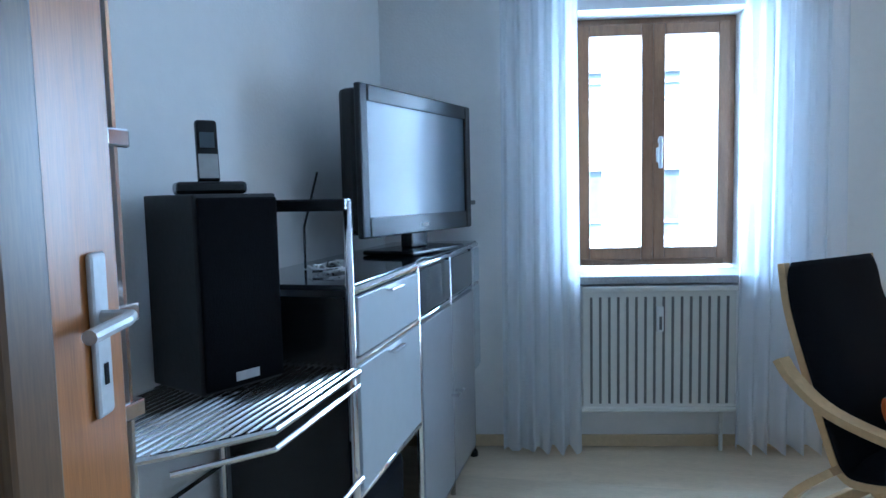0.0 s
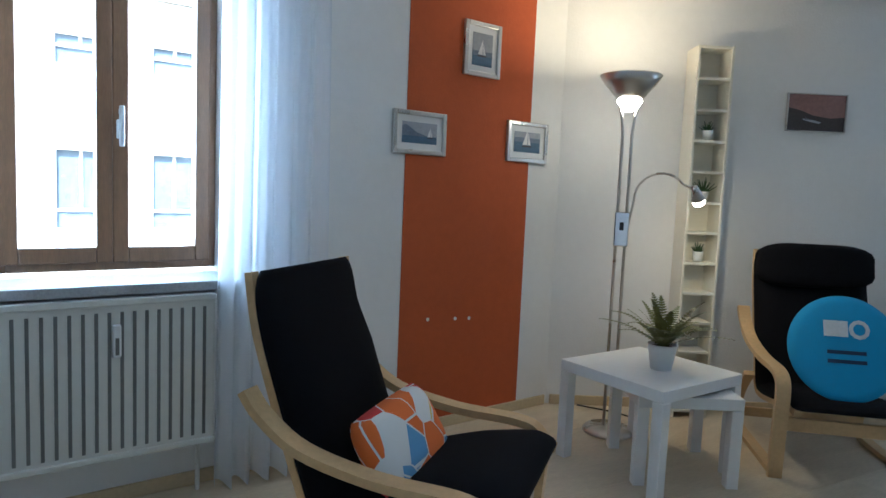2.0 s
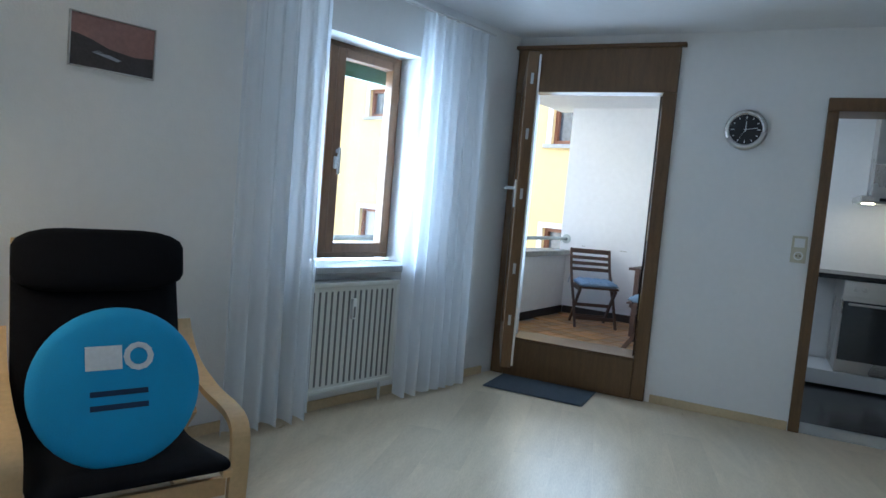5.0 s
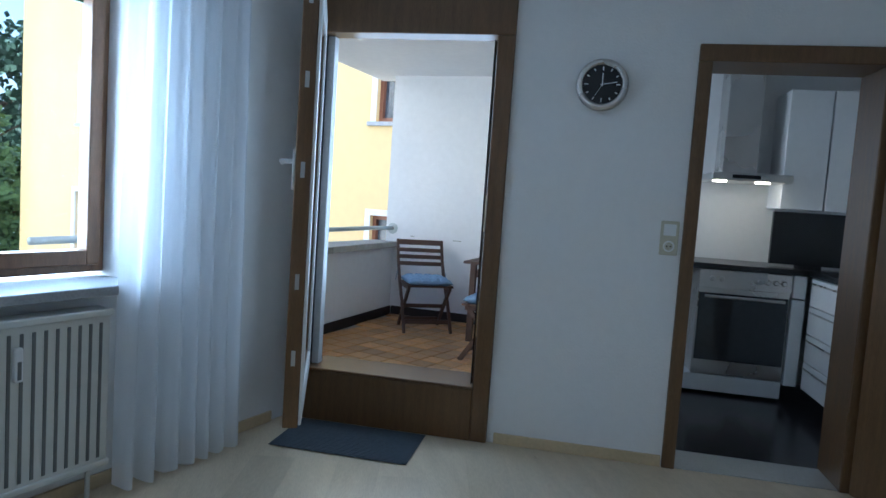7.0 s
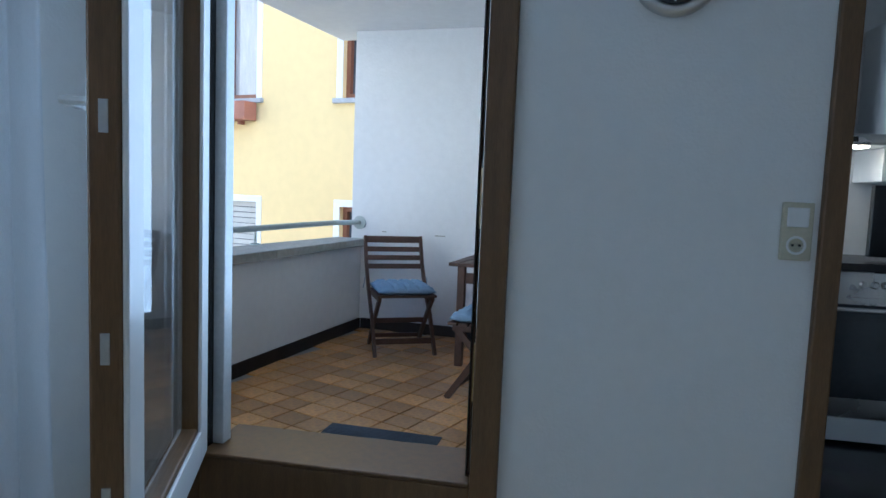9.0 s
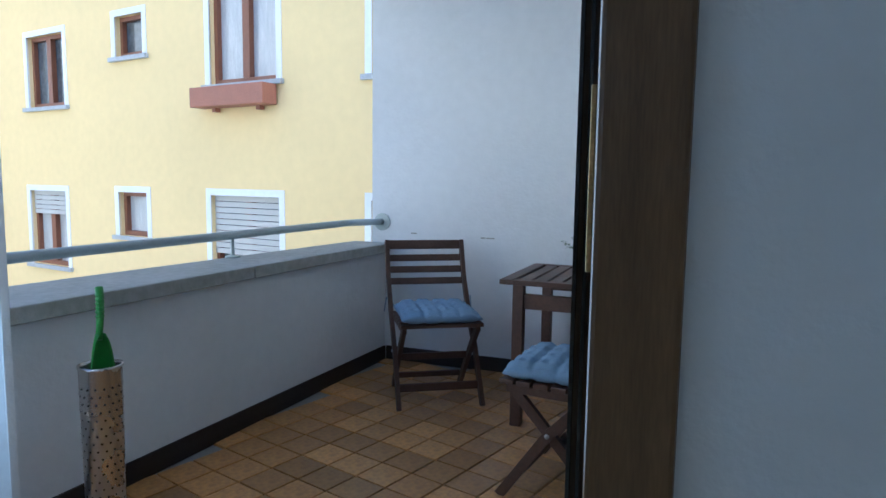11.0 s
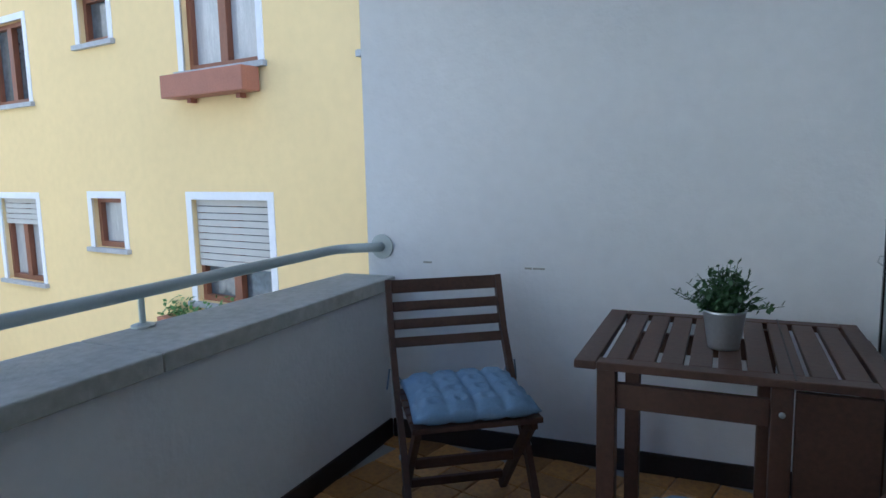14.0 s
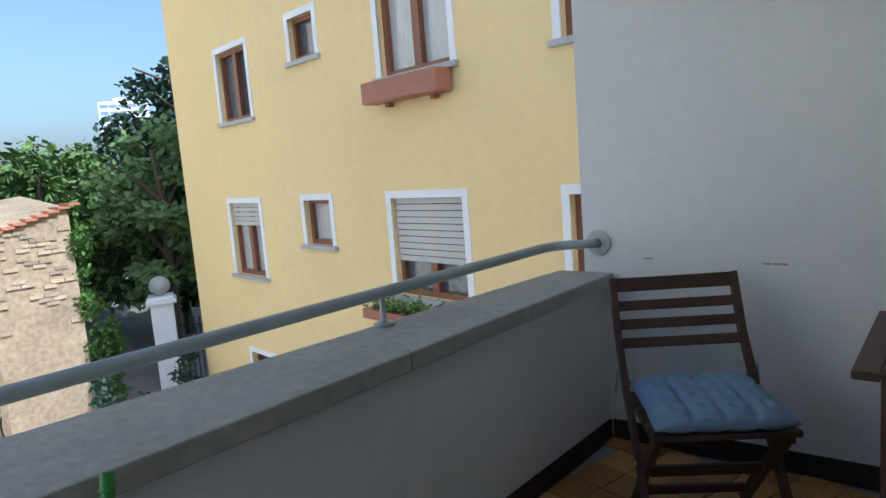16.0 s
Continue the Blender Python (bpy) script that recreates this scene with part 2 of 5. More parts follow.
def tube(bm, pts, r, seg=10, r1=None, cap=True):
    pts = [Vector(p) for p in pts]
    rings = []
    up = Vector((0.13, 0.27, 0.95))
    for i, p in enumerate(pts):
        d = (pts[min(i + 1, len(pts) - 1)] - pts[max(i - 1, 0)]).normalized()
        if abs(d.dot(up)) > 0.97:
            up = Vector((0.9, 0.3, 0.1))
        a = d.cross(up).normalized()
        up = a.cross(d).normalized()
        rad = r if r1 is None else r + (r1 - r) * i / max(1, len(pts) - 1)
        rings.append([bm.verts.new(p + (a * math.cos(k * math.tau / seg) + up * math.sin(k * math.tau / seg)) * rad) for k in range(seg)])
    for A, C in zip(rings, rings[1:]):
        for k in range(seg):
            bm.faces.new((A[k], A[(k + 1) % seg], C[(k + 1) % seg], C[k]))
    if cap:
        bm.faces.new(rings[0][::-1])
        bm.faces.new(rings[-1])
    return bm


def T(pts, r, seg=10, r1=None):
    return tube(bmesh.new(), pts, r, seg, r1)


def lathe(bm, profile, seg=24, c=(0, 0, 0)):
    rings = [[bm.verts.new((c[0] + r * math.cos(k * math.tau / seg), c[1] + r * math.sin(k * math.tau / seg), c[2] + z)) for k in range(seg)]
             for r, z in profile]
    for A, C in zip(rings, rings[1:]):
        for k in range(seg):
            bm.faces.new((A[k], A[(k + 1) % seg], C[(k + 1) % seg], C[k]))
    bm.faces.new(rings[0][::-1])
    bm.faces.new(rings[-1])
    return bm


def along(p, ang, z=0.0):
    return pose(p[0], p[1], z, 0, 0, ang)


def arc(c, r, a0, a1, n, f):
    return [f(c[0] + r * math.cos(radians(a0 + (a1 - a0) * i / n)), c[1] + r * math.sin(radians(a0 + (a1 - a0) * i / n))) for i in range(n + 1)]


def strip(path, w, t):
    """A bent flat bar: path of (y, z) points, width w along x, thickness t."""
    bm = bmesh.new()
    pts = [Vector((0, a, b)) for a, b in path]
    rows = []
    for i, p in enumerate(pts):
        d = (pts[min(i + 1, len(pts) - 1)] - pts[max(i - 1, 0)]).normalized()
        n = Vector((0, -d.z, d.y)) * (t / 2)
        rows.append([bm.verts.new(p + n + Vector((-w / 2, 0, 0))), bm.verts.new(p + n + Vector((w / 2, 0, 0))),
                     bm.verts.new(p - n + Vector((w / 2, 0, 0))), bm.verts.new(p - n + Vector((-w / 2, 0, 0)))])
    for A, C in zip(rows, rows[1:]):
        for k in range(4):
            bm.faces.new((A[k], A[(k + 1) % 4], C[(k + 1) % 4], C[k]))
    bm.faces.new(rows[0][::-1])
    bm.faces.new(rows[-1])
    bmesh.ops.recalc_face_normals(bm, faces=bm.faces)
    return bm


# ---- the setting ----
# Each wall has a frame: x along the wall, y outwards (away from the room), z up.
CEIL = 2.39
A1, A2, A3 = -3.384, -39.504, -113.313
W1 = along((-0.45, 3.057), A1)
W2 = along((3.22, 2.84), A2)
W3 = along((6.41, 0.21), A3)
AB = -29.5
WT = along((-1.24, -0.6), 75.08)


def wall(name, m, length, height, thick, holes, material, label, x_start=0.0, category="wall"):
    """holes: (x0, x1, z0, z1), in order along x, each cut through the wall."""
    bm = bmesh.new()
    x = x_start
    for a, b, lo, hi in holes:
        box(bm, x, a, 0, thick, 0, height)
        if lo > 0:
            box(bm, a, b, 0, thick, 0, lo)
        if hi < height:
            box(bm, a, b, 0, thick, hi, height)
        x = b
    box(bm, x, length, 0, thick, 0, height)
    bmesh.ops.recalc_face_normals(bm, faces=bm.faces)
    ob = part(name, bm, material)
    ob.matrix_world = m
    return tagged(ob, label, category, kind="structure")


WIN1, WIN2 = (1.075, 1.845, 0.815, 2.01), (2.44, 3.16, 0.80, 2.04)
wall("wall_north", W1, 3.677, CEIL, 0.30, [WIN1], M_WALL, "white textured plaster wall with a window opening")
wall("wall_northeast", W2, 4.135, CEIL, 0.30, [WIN2], M_WALL, "white textured plaster wall with a window opening")
wall("wall_east", W3, 3.9, CEIL, 0.24, [(0.0, 1.08, 0.0, 2.30), (1.99, 2.72, 0.0, 1.93)], M_WALL,
     "white textured plaster wall with two door openings")
wall("wall_west", WT, 3.83, CEIL, 0.25, [], M_WALL, "white plaster wall behind the television")
wall("wall_entry", along((-1.0, 0.44), -14.9), 0.45, CEIL, -0.12, [], M_WALL, "white plaster wall beside the entry door")
wall("wall_south", along((0.65, 0.0), -75), 3.3, CEIL, -0.2, [], M_WALL, "plain white plaster wall")
wall("wall_back", along((1.5, -3.19), 0.0), 3.7, CEIL, -0.2, [], M_WALL, "plain white plaster wall")
wall("wall_hall", along((-1.3, -0.62), -20), 2.3, CEIL, -0.2, [], M_WALL, "plain white plaster wall of the hallway")


def sheet(name, poly, z0, z1, material, label, category):
    bm = bmesh.new()
    lo = [bm.verts.new((x, y, z0)) for x, y in poly]
    hi = [bm.verts.new((x, y, z1)) for x, y in poly]
    bm.faces.new(lo[::-1])
    bm.faces.new(hi)
    n = len(poly)
    for i in range(n):
        bm.faces.new((lo[i], lo[(i + 1) % n], hi[(i + 1) % n], hi[i]))
    bmesh.ops.recalc_face_normals(bm, faces=bm.faces)
    return tagged(part(name, bm, material), label, category, kind="structure")


def on(m, x, y, z=0.0):
    return m @ Vector((x, y, z))


room = [(-1.6, -1.6), (1.6, -3.4), (4.86, -3.38), (6.41, 0.21), (3.22, 2.84), (-0.40, 3.054), (-1.26, -0.6)]
sheet("floor", room, -0.2, 0.0, M_FLOOR, "pale maple laminate floor", "floor")
top = [(-2.0, -2.2), (1.6, -4.2), (4.8, -6.6), (9.0, -5.0), (6.41 + 0.1, 0.21 - 0.04), on(W3, 0, 0.24).xy[:], on(W2, 4.135, 0.3).xy[:], (3.33, 3.15), (-0.6, 3.4), (-2.0, -0.6)]
sheet("ceiling", top, CEIL, CEIL + 0.3, M_CEIL, "white painted ceiling", "ceiling")

# balcony: x along the parapet towards the end wall, y outwards
BAL = along((9.52, -0.725), AB)
PAR = along((9.52, -0.725), -32.8)   # the parapet: x towards the end wall, y outwards
BF = 0.0
bp = lambda x, y: tuple(on(BAL, x, y).xy)
sheet("balcony_slab", [bp(-3.75, 0.60), bp(0.2, 0.35), bp(0.2, -2.4), tuple(on(W3, 2.0, 0.245).xy), tuple(on(W3, -0.4, 0.245).xy)], BF - 0.25, BF - 0.012, M_GROUT,
      "grey grouted balcony slab under the tiles", "floor")
BCEIL = 2.42
sheet("balcony_ceiling", [bp(-3.75, 0.60), bp(0.3, 0.35), bp(0.3, -2.6), tuple(on(W3, 2.2, 0.245).xy), tuple(on(W3, -0.4, 0.245).xy)], BCEIL, BCEIL + 0.25, M_BALC, "white painted balcony ceiling", "ceiling")
wall("balcony_end_wall", along((9.52, -0.725), AB - 90), 2.2, BCEIL, 0.25, [], M_BALC, "rough white rendered balcony end wall", x_start=-0.09)
wall("parapet", PAR @ pose(-3.7, 0, 0), 3.7, 0.70, 0.24, [], M_BALC, "white rendered balcony parapet")


# ---- windows, curtains, radiators ----
def put(ob, m):
    ob.matrix_world = m
    return ob


def casement(name, m, x0, x1, z0, z1, y, material, label, handle_side):
    w = thing(name, m, label, "window", kind="structure")
    mid = (x0 + x1) / 2 if handle_side == 0 else x0 + (x1 - x0) * 0.30
    bm = bmesh.new()
    for a, b, c, d in ((x0, x0 + 0.05, z0, z1), (x1 - 0.05, x1, z0, z1), (x0 + 0.05, x1 - 0.05, z0, z0 + 0.05), (x0 + 0.05, x1 - 0.05, z1 - 0.05, z1)):
        box(bm, a, b, y, y + 0.07, c, d, 0.004)
    part("window_frame", bm, material, w)
    for a, b in ((x0 + 0.03, mid), (mid, x1 - 0.03)):
        bm = bmesh.new()
        for c, d, e, f in ((a, a + 0.055, z0 + 0.03, z1 - 0.03), (b - 0.055, b, z0 + 0.03, z1 - 0.03),
                           (a + 0.055, b - 0.055, z0 + 0.03, z0 + 0.09), (a + 0.055, b - 0.055, z1 - 0.085, z1 - 0.03)):
            box(bm, c, d, y - 0.02, y + 0.045, e, f, 0.005)
        sash = part("sash", bm, material, w)
        g = part("pane", B(a + 0.05, b - 0.05, y + 0.012, y + 0.02, z0 + 0.085, z1 - 0.08), M_GLASS, sash)
        g.visible_shadow = False
    bm = bmesh.new()
    box(bm, mid + 0.012, mid + 0.038, y - 0.032, y - 0.018, 1.33, 1.40, 0.004)
    box(bm, mid + 0.016, mid + 0.034, y - 0.060, y - 0.046, 1.30, 1.45, 0.005)
    box(bm, mid + 0.018, mid + 0.032, y - 0.050, y - 0.030, 1.42, 1.44)
    part("window_handle", bm, M_GREY, w, "white metal window handle")
    return w


casement("window_1", W1, WIN1[0], WIN1[1], WIN1[2] + 0.02, WIN1[3], 0.17, M_MIDWOOD, "brown wooden double casement window, closed", 0)
casement("window_2", W2, WIN2[0], WIN2[1], WIN2[2] + 0.02, WIN2[3], 0.17, M_MIDWOOD, "brown wooden casement window, closed", 1)
for m, (a, b, z, _), n in ((W1, WIN1, "north"), (W2, WIN2, "northeast")):
    put(tagged(part("window_sill", B(a - 0.04, b + 0.04, -0.10, 0.168, z - 0.035, z + 0.003, 0.006), M_STONE), "grey stone window sill above the radiator", "window sill", kind="structure"), m)
put(tagged(part("shutter_box_strip", B(WIN2[0] + 0.05, WIN2[1] - 0.05, 0.25, 0.265, 1.88, 1.99), M_LEAF2), "dark green shutter edge outside the window", "shutter", kind="structure"), W2)

# daylight standing in the openings
for m, (a, b, lo, hi), e in ((W1, WIN1, 21.0), (W2, WIN2, 13.5)):
    lamp = new("window_daylight", bpy.data.lights.new("window_daylight", "AREA"))
    lamp.data.shape, lamp.data.size, lamp.data.size_y = "RECTANGLE", b - a, hi - lo
    lamp.data.energy, lamp.data.color = e, (0.70, 0.86, 1.0)
    lamp.matrix_world = m @ pose((a + b) / 2, 0.32, (lo + hi) / 2, -90, 0, 0)


lamp = new("door_daylight", bpy.data.lights.new("door_daylight", "AREA"))
lamp.data.shape, lamp.data.size, lamp.data.size_y = "RECTANGLE", 0.75, 1.3
lamp.data.energy, lamp.data.color = 2.8, (0.78, 0.90, 1.0)
lamp.matrix_world = W3 @ pose(0.56, 0.26, 1.35, -90, 0, 0)


def curtain(m, x0, x1, z0, z1, y, folds, seed):
    rnd = random.Random(seed)
    bm = bmesh.new()
    n = folds * 10
    ph = [rnd.uniform(0, 6.28) for _ in range(4)]
    rows = []
    for j in range(13):
        v = j / 12
        row = []
        for i in range(n + 1):
            u = i / n
            amp = 0.018 + 0.022 * v
            uu = u + 0.02 * v * math.sin(5 * u + ph[0])
            dy = amp * math.sin(uu * folds * math.tau + ph[1] + 0.9 * math.sin(3.1 * u + ph[2]) + 0.4 * v * math.sin(9 * u + ph[3]))
            dy += 0.008 * math.sin(uu * folds * 2.3 * math.tau + ph[3])
            x = x0 + (x1 - x0) * (0.5 + (u - 0.5) * (0.94 + 0.06 * v))
            z = z1 + (z0 - z1) * v + (0.012 * math.sin(uu * folds * math.tau + ph[0]) if j == 12 else 0)
            row.append(bm.verts.new((x, y + dy, z)))
        rows.append(row)
    for a, b in zip(rows, rows[1:]):
        for i in range(n):
            bm.faces.new((a[i], a[i + 1], b[i + 1], b[i]))
    ob = part("curtain", bm, M_SHEER, smooth=True)
    ob.matrix_world = m
    return tagged(ob, "sheer white voile curtain hanging in folds to the floor", "curtain", "curtains")


curtain(W1, 0.72, 1.07, 0.03, 2.27, -0.13, 5, 1)
curtain(W1, 1.76, 2.20, 0.03, 2.27, -0.13, 6, 2)
curtain(W2, 1.88, 2.40, 0.03, 2.27, -0.13, 6, 3)
curtain(W2, 3.03, 3.62, 0.03, 2.27, -0.13, 7, 4)
for m, a, b in ((W1, 0.66, 2.26), (W2, 1.80, 3.68)):
    rod = thing("curtain_rail", m, "thin steel curtain rod on wall brackets", "curtain rod", "curtain rods")
    part("rod", T([(a, -0.13, 2.28), (b, -0.13, 2.28)], 0.008, 8), M_STEEL, rod)
    for x in (a + 0.06, (a + b) / 2, b - 0.06):
        part("bracket", T([(x, 0.0, 2.29), (x, -0.13, 2.285)], 0.006, 6), M_STEEL, rod)


def radiator(m, x0, x1, z0, z1):
    r = thing("radiator", m, "cream enamelled slatted wall radiator with a white valve", "radiator", "radiators under the windows")
    bm = B(x0, x1, -0.10, -0.02, z0, z1, 0.008)
    part("body", bm, M_RAD, r)
    n = round((x1 - x0) / 0.041)
    st = (x1 - x0) / n
    # thin dark strips on the flat front, coloured as the shade between slats
    for i in range(1, n):
        x = x0 + i * st
        part("slot_shade", B(x - 0.0055, x + 0.0055, -0.1035, -0.099, z0 + 0.035, z1 - 0.045), M_RADDK, r)
    part("top_rim", B(x0 - 0.004, x1 + 0.004, -0.112, -0.012, z1 - 0.022, z1 + 0.004, 0.005), M_RAD, r)
    part("bottom_rim", B(x0 - 0.004, x1 + 0.004, -0.108, -0.016, z0 - 0.004, z0 + 0.02, 0.005), M_RAD, r)
    xm = (x0 + x1) / 2
    v = part("heat_meter", B(xm - 0.014, xm + 0.014, -0.128, -0.106, z1 - 0.20, z1 - 0.085, 0.006), M_WHITE, r, "white heat cost meter")
    part("meter_window", B(xm - 0.006, xm + 0.006, -0.1295, -0.127, z1 - 0.19, z1 - 0.13), M_RADDK, v)
    for x in (x0 + 0.06, x1 - 0.06):
        part("wall_bracket", B(x - 0.015, x + 0.015, -0.03, 0.0, z0 + 0.1, z1 - 0.1), M_RAD, r)
    part("pipe", T([(x1 - 0.05, -0.06, z0), (x1 - 0.05, -0.06, 0.0)], 0.009, 8), M_RAD, r)


radiator(W1, 1.083, 1.765, 0.20, 0.768)
radiator(W2, 2.33, 3.01, 0.13, 0.717)

# painted stripe and baseboards
put(tagged(part("orange_stripe", B(2.655, 3.44, -0.004, -0.001, 0.0, CEIL), M_ORANGE), "burnt orange painted stripe down the white wall", "painted wall", kind="structure"), W1)
holes = thing("patched_hole", W1, "small white plaster patches in the orange paint", "wall patch", kind="structure")
for x, z in ((2.82, 0.56), (3.08, 0.545), (2.99, 0.55)):
    bm = lathe(bmesh.new(), [(0.010, 0), (0.007, 0.002)], 8)
    bmesh.ops.transform(bm, matrix=pose(x, -0.004, z, 90), verts=bm.verts)
    part("patch", bm, M_WALL, holes)


def baseboard(m, x0, x1):
    bm = B(x0, x1, -0.016, -0.001, 0.0, 0.055, 0.004)
    return put(tagged(part("baseboard", bm, M_BASE), "pale maple baseboard", "baseboard", kind="structure"), m)


baseboard(W1, 0.2, 3.655)
baseboard(W2, 0.02, 4.0)
baseboard(W3, 1.12, 1.925)


# ---- balcony door, kitchen door ----
bd = thing("door_1", W3, "dark brown wooden balcony door frame with a tall threshold", "door frame", kind="structure")
for a, b, c, d in ((0.003, 0.10, 0.0, 2.01), (1.0, 1.085, 0.0, 2.01), (0.003, 1.085, 2.01, 2.305), (0.10, 1.0, 0.0, 0.265)):
    part("door_frame", B(a, b, -0.03, 0.10, c + 0.0005, d, 0.006), M_DARKWOOD, bd)
part("jamb_lining", B(1.001, 1.082, 0.1005, 0.238, 0.0, 2.01, 0.004), M_DARKWOOD, bd)
part("weather_jamb", B(0.1005, 0.145, 0.045, 0.10, 0.281, 2.009, 0.004), M_GREY, bd, "white painted outer jamb")
part("seal", B(0.1005, 0.108, 0.015, 0.044, 0.281, 2.009), M_BLACK, bd, "black rubber seal")
part("cornice", B(-0.02, 1.115, -0.045, 0.02, 2.30, 2.325, 0.004), M_DARKWOOD, bd)
part("threshold", B(0.10, 1.0, -0.034, 0.24, 0.266, 0.28, 0.004), M_DARKWOOD, bd, "dark threshold board")
for x in (0.98, 0.99):
    part("seal", B(x, x + 0.004, 0.02 + (x - 0.98), 0.06, 0.28, 2.0), M_BLACK, bd)
part("inner_stop", B(0.98, 1.001, 0.045, 0.10, 0.28, 2.0, 0.003), M_DARKWOOD, bd)
for z in (1.15, 0.62):
    part("strike_plate", B(0.994, 0.9995, -0.012, 0.012, z - 0.09, z + 0.09, 0.001), M_BRASS, bd, "worn brass-coloured strike plate")
# open leaf, hinged beside the corner
leaf = thing("door_2", W3 @ pose(0.085, -0.035, 0, 0, 0, -69.0), "brown framed glazed balcony door standing open into the room", "glass door", kind="structure")
LW, LH = 0.90, 2.02
for a, b, c, d in ((0.0, 0.11, 0.27, 2.08), (LW - 0.11, LW, 0.27, 2.08), (0.11, LW - 0.11, 0.27, 0.40), (0.11, LW - 0.11, 1.96, 2.08)):
    part("leaf_frame", B(a, b, -0.03, 0.03, c, d, 0.006), M_DARKWOOD, leaf)
    part("weather_face", B(a, b, 0.0305, 0.042, c + 0.012, d - 0.012, 0.004), M_WHITE, leaf, "white painted outer face")
g = part("pane", B(0.10, LW - 0.10, -0.006, 0.006, 0.39, 1.97), M_GLASS, leaf)
g.visible_shadow = False
bm = bmesh.new()
box(bm, LW - 0.07, LW - 0.035, -0.042, -0.03, 1.20, 1.36, 0.004)
tube(bm, [(LW - 0.052, -0.04, 1.31), (LW - 0.052, -0.085, 1.31), (LW - 0.17, -0.09, 1.31)], 0.009, 8)
part("door_handle", bm, M_GREY, leaf, "white lever handle")
for z in (0.55, 0.85, 1.28, 1.62, 1.93):
    part("lock_keep", B(LW, LW + 0.003, -0.008, 0.008, z - 0.03, z + 0.03), M_ZINC, leaf)

kd = thing("door_3", W3, "brown wooden kitchen door frame with no leaf across it", "door frame", kind="structure")
for a, b, c, d in ((1.93, 1.99, 0, 1.912), (2.705, 2.785, 0, 1.912), (1.93, 2.785, 1.912, 1.99)):
    part("door_frame", B(a, b, -0.022, 0.26, c, d, 0.006), M_DARKWOOD, kd)
part("threshold", B(1.99, 2.705, -0.005, 0.24, 0.001, 0.006), M_ZINC, kd, "flat steel threshold strip")
kl = thing("door_4", W3 @ pose(2.75, -0.045, 0, 0, 0, -69), "brown veneered kitchen door standing open into the room", "door", kind="structure")
part("leaf", B(0, 0.76, -0.02, 0.02, 0.01, 1.93, 0.004), M_DARKWOOD, kl)
for z in (0.3, 1.75):
    part("hinge", T([(-0.005, 0.02, z - 0.05), (-0.005, 0.02, z + 0.05)], 0.008, 8), M_ZINC, kl)

# entry door at the start of the walk
HX, HY = -0.49, 0.20
ed = thing("door_5", along((HX, HY), 91), "orange-brown veneered entry door standing open", "door", kind="structure")
part("leaf", B(0.0, 0.76, -0.02, 0.02, 0.01, 2.0, 0.004), M_DOORWOOD, ed)
h = part("door_handle", B(0.665, 0.71, -0.030, -0.0205, 0.90, 1.13, 0.006), M_GREY, ed, "silver lever handle on a long plate")
part("lever", T([(0.687, -0.025, 1.04), (0.687, -0.07, 1.04), (0.66, -0.075, 1.04), (0.57, -0.072, 1.035)], 0.010, 10), M_GREY, h)
part("keyhole", B(0.682, 0.692, -0.032, -0.0295, 0.945, 0.975), M_BLACK, h)
ef = thing("door_frame_entry", along((-0.285, 0.46), 0.0), "dark brown entry door frame", "door frame", kind="structure")
part("jamb", B(-0.10, 0.0, -0.05, 0.01, 0.0, 2.05, 0.006), M_DARKWOOD, ef)

# doormat, clock, switch
mt = thing("doormat", W3 @ pose(0.47, -0.235, 0, 0, 0, 0), "grey-blue ribbed doormat by the balcony door", "doormat")
part("backing", B(-0.36, 0.31, -0.20, 0.19, 0.004, 0.008, 0.001), M_MAT, mt)
bm = bmesh.new()
for i in range(24):
    y = -0.19 + i * 0.0155
    box(bm, -0.35, 0.30, y, y + 0.009, 0.0082, 0.012)
part("ribs", bm, M_MAT, mt)

om = thing("balcony_mat", W3 @ pose(0.45, 0.88, 0, 0, 0, -4), "dark grey ribbed mat on the balcony tiles", "doormat")
part("backing", B(-0.28, 0.28, -0.15, 0.15, 0.001, 0.006, 0.001), M_MAT, om)
bm = bmesh.new()
for i in range(18):
    y = -0.145 + i * 0.016
    box(bm, -0.275, 0.275, y, y + 0.010, 0.0062, 0.010)
part("ribs", bm, M_MAT, om)

ck = thing("wall_clock", W3 @ pose(1.507, 0, 1.79, 90, 0, 0), "round black-faced wall clock with a brushed metal rim", "clock")
part("rim", lathe(bmesh.new(), [(0.115, 0.001), (0.122, 0.02), (0.118, 0.036), (0.100, 0.040), (0.090, 0.034), (0.090, 0.02)], 40), M_STEEL, ck, smooth=True)
part("dial", lathe(bmesh.new(), [(0.0895, 0.030), (0.0895, 0.0345)], 40), M_BLACK, ck)
for i in range(12):
    bm = B(-0.0025, 0.0025, 0.070 if i % 3 else 0.064, 0.082, 0.0345, 0.0362)
    bmesh.ops.rotate(bm, verts=bm.verts, matrix=Matrix.Rotation(i * math.tau / 12, 3, "Z"))
    part("hour_mark", bm, M_WHITE, ck)
for ang, ln, w in ((0, 0.052, 0.004), (-80, 0.068, 0.003), (150, 0.06, 0.001)):
    bm = B(-w / 2, w / 2, -0.010, ln, 0.037, 0.0385)
    bmesh.ops.rotate(bm, verts=bm.verts, matrix=Matrix.Rotation(radians(ang), 3, "Z"))
    part("hand", bm, M_WHITE, ck)

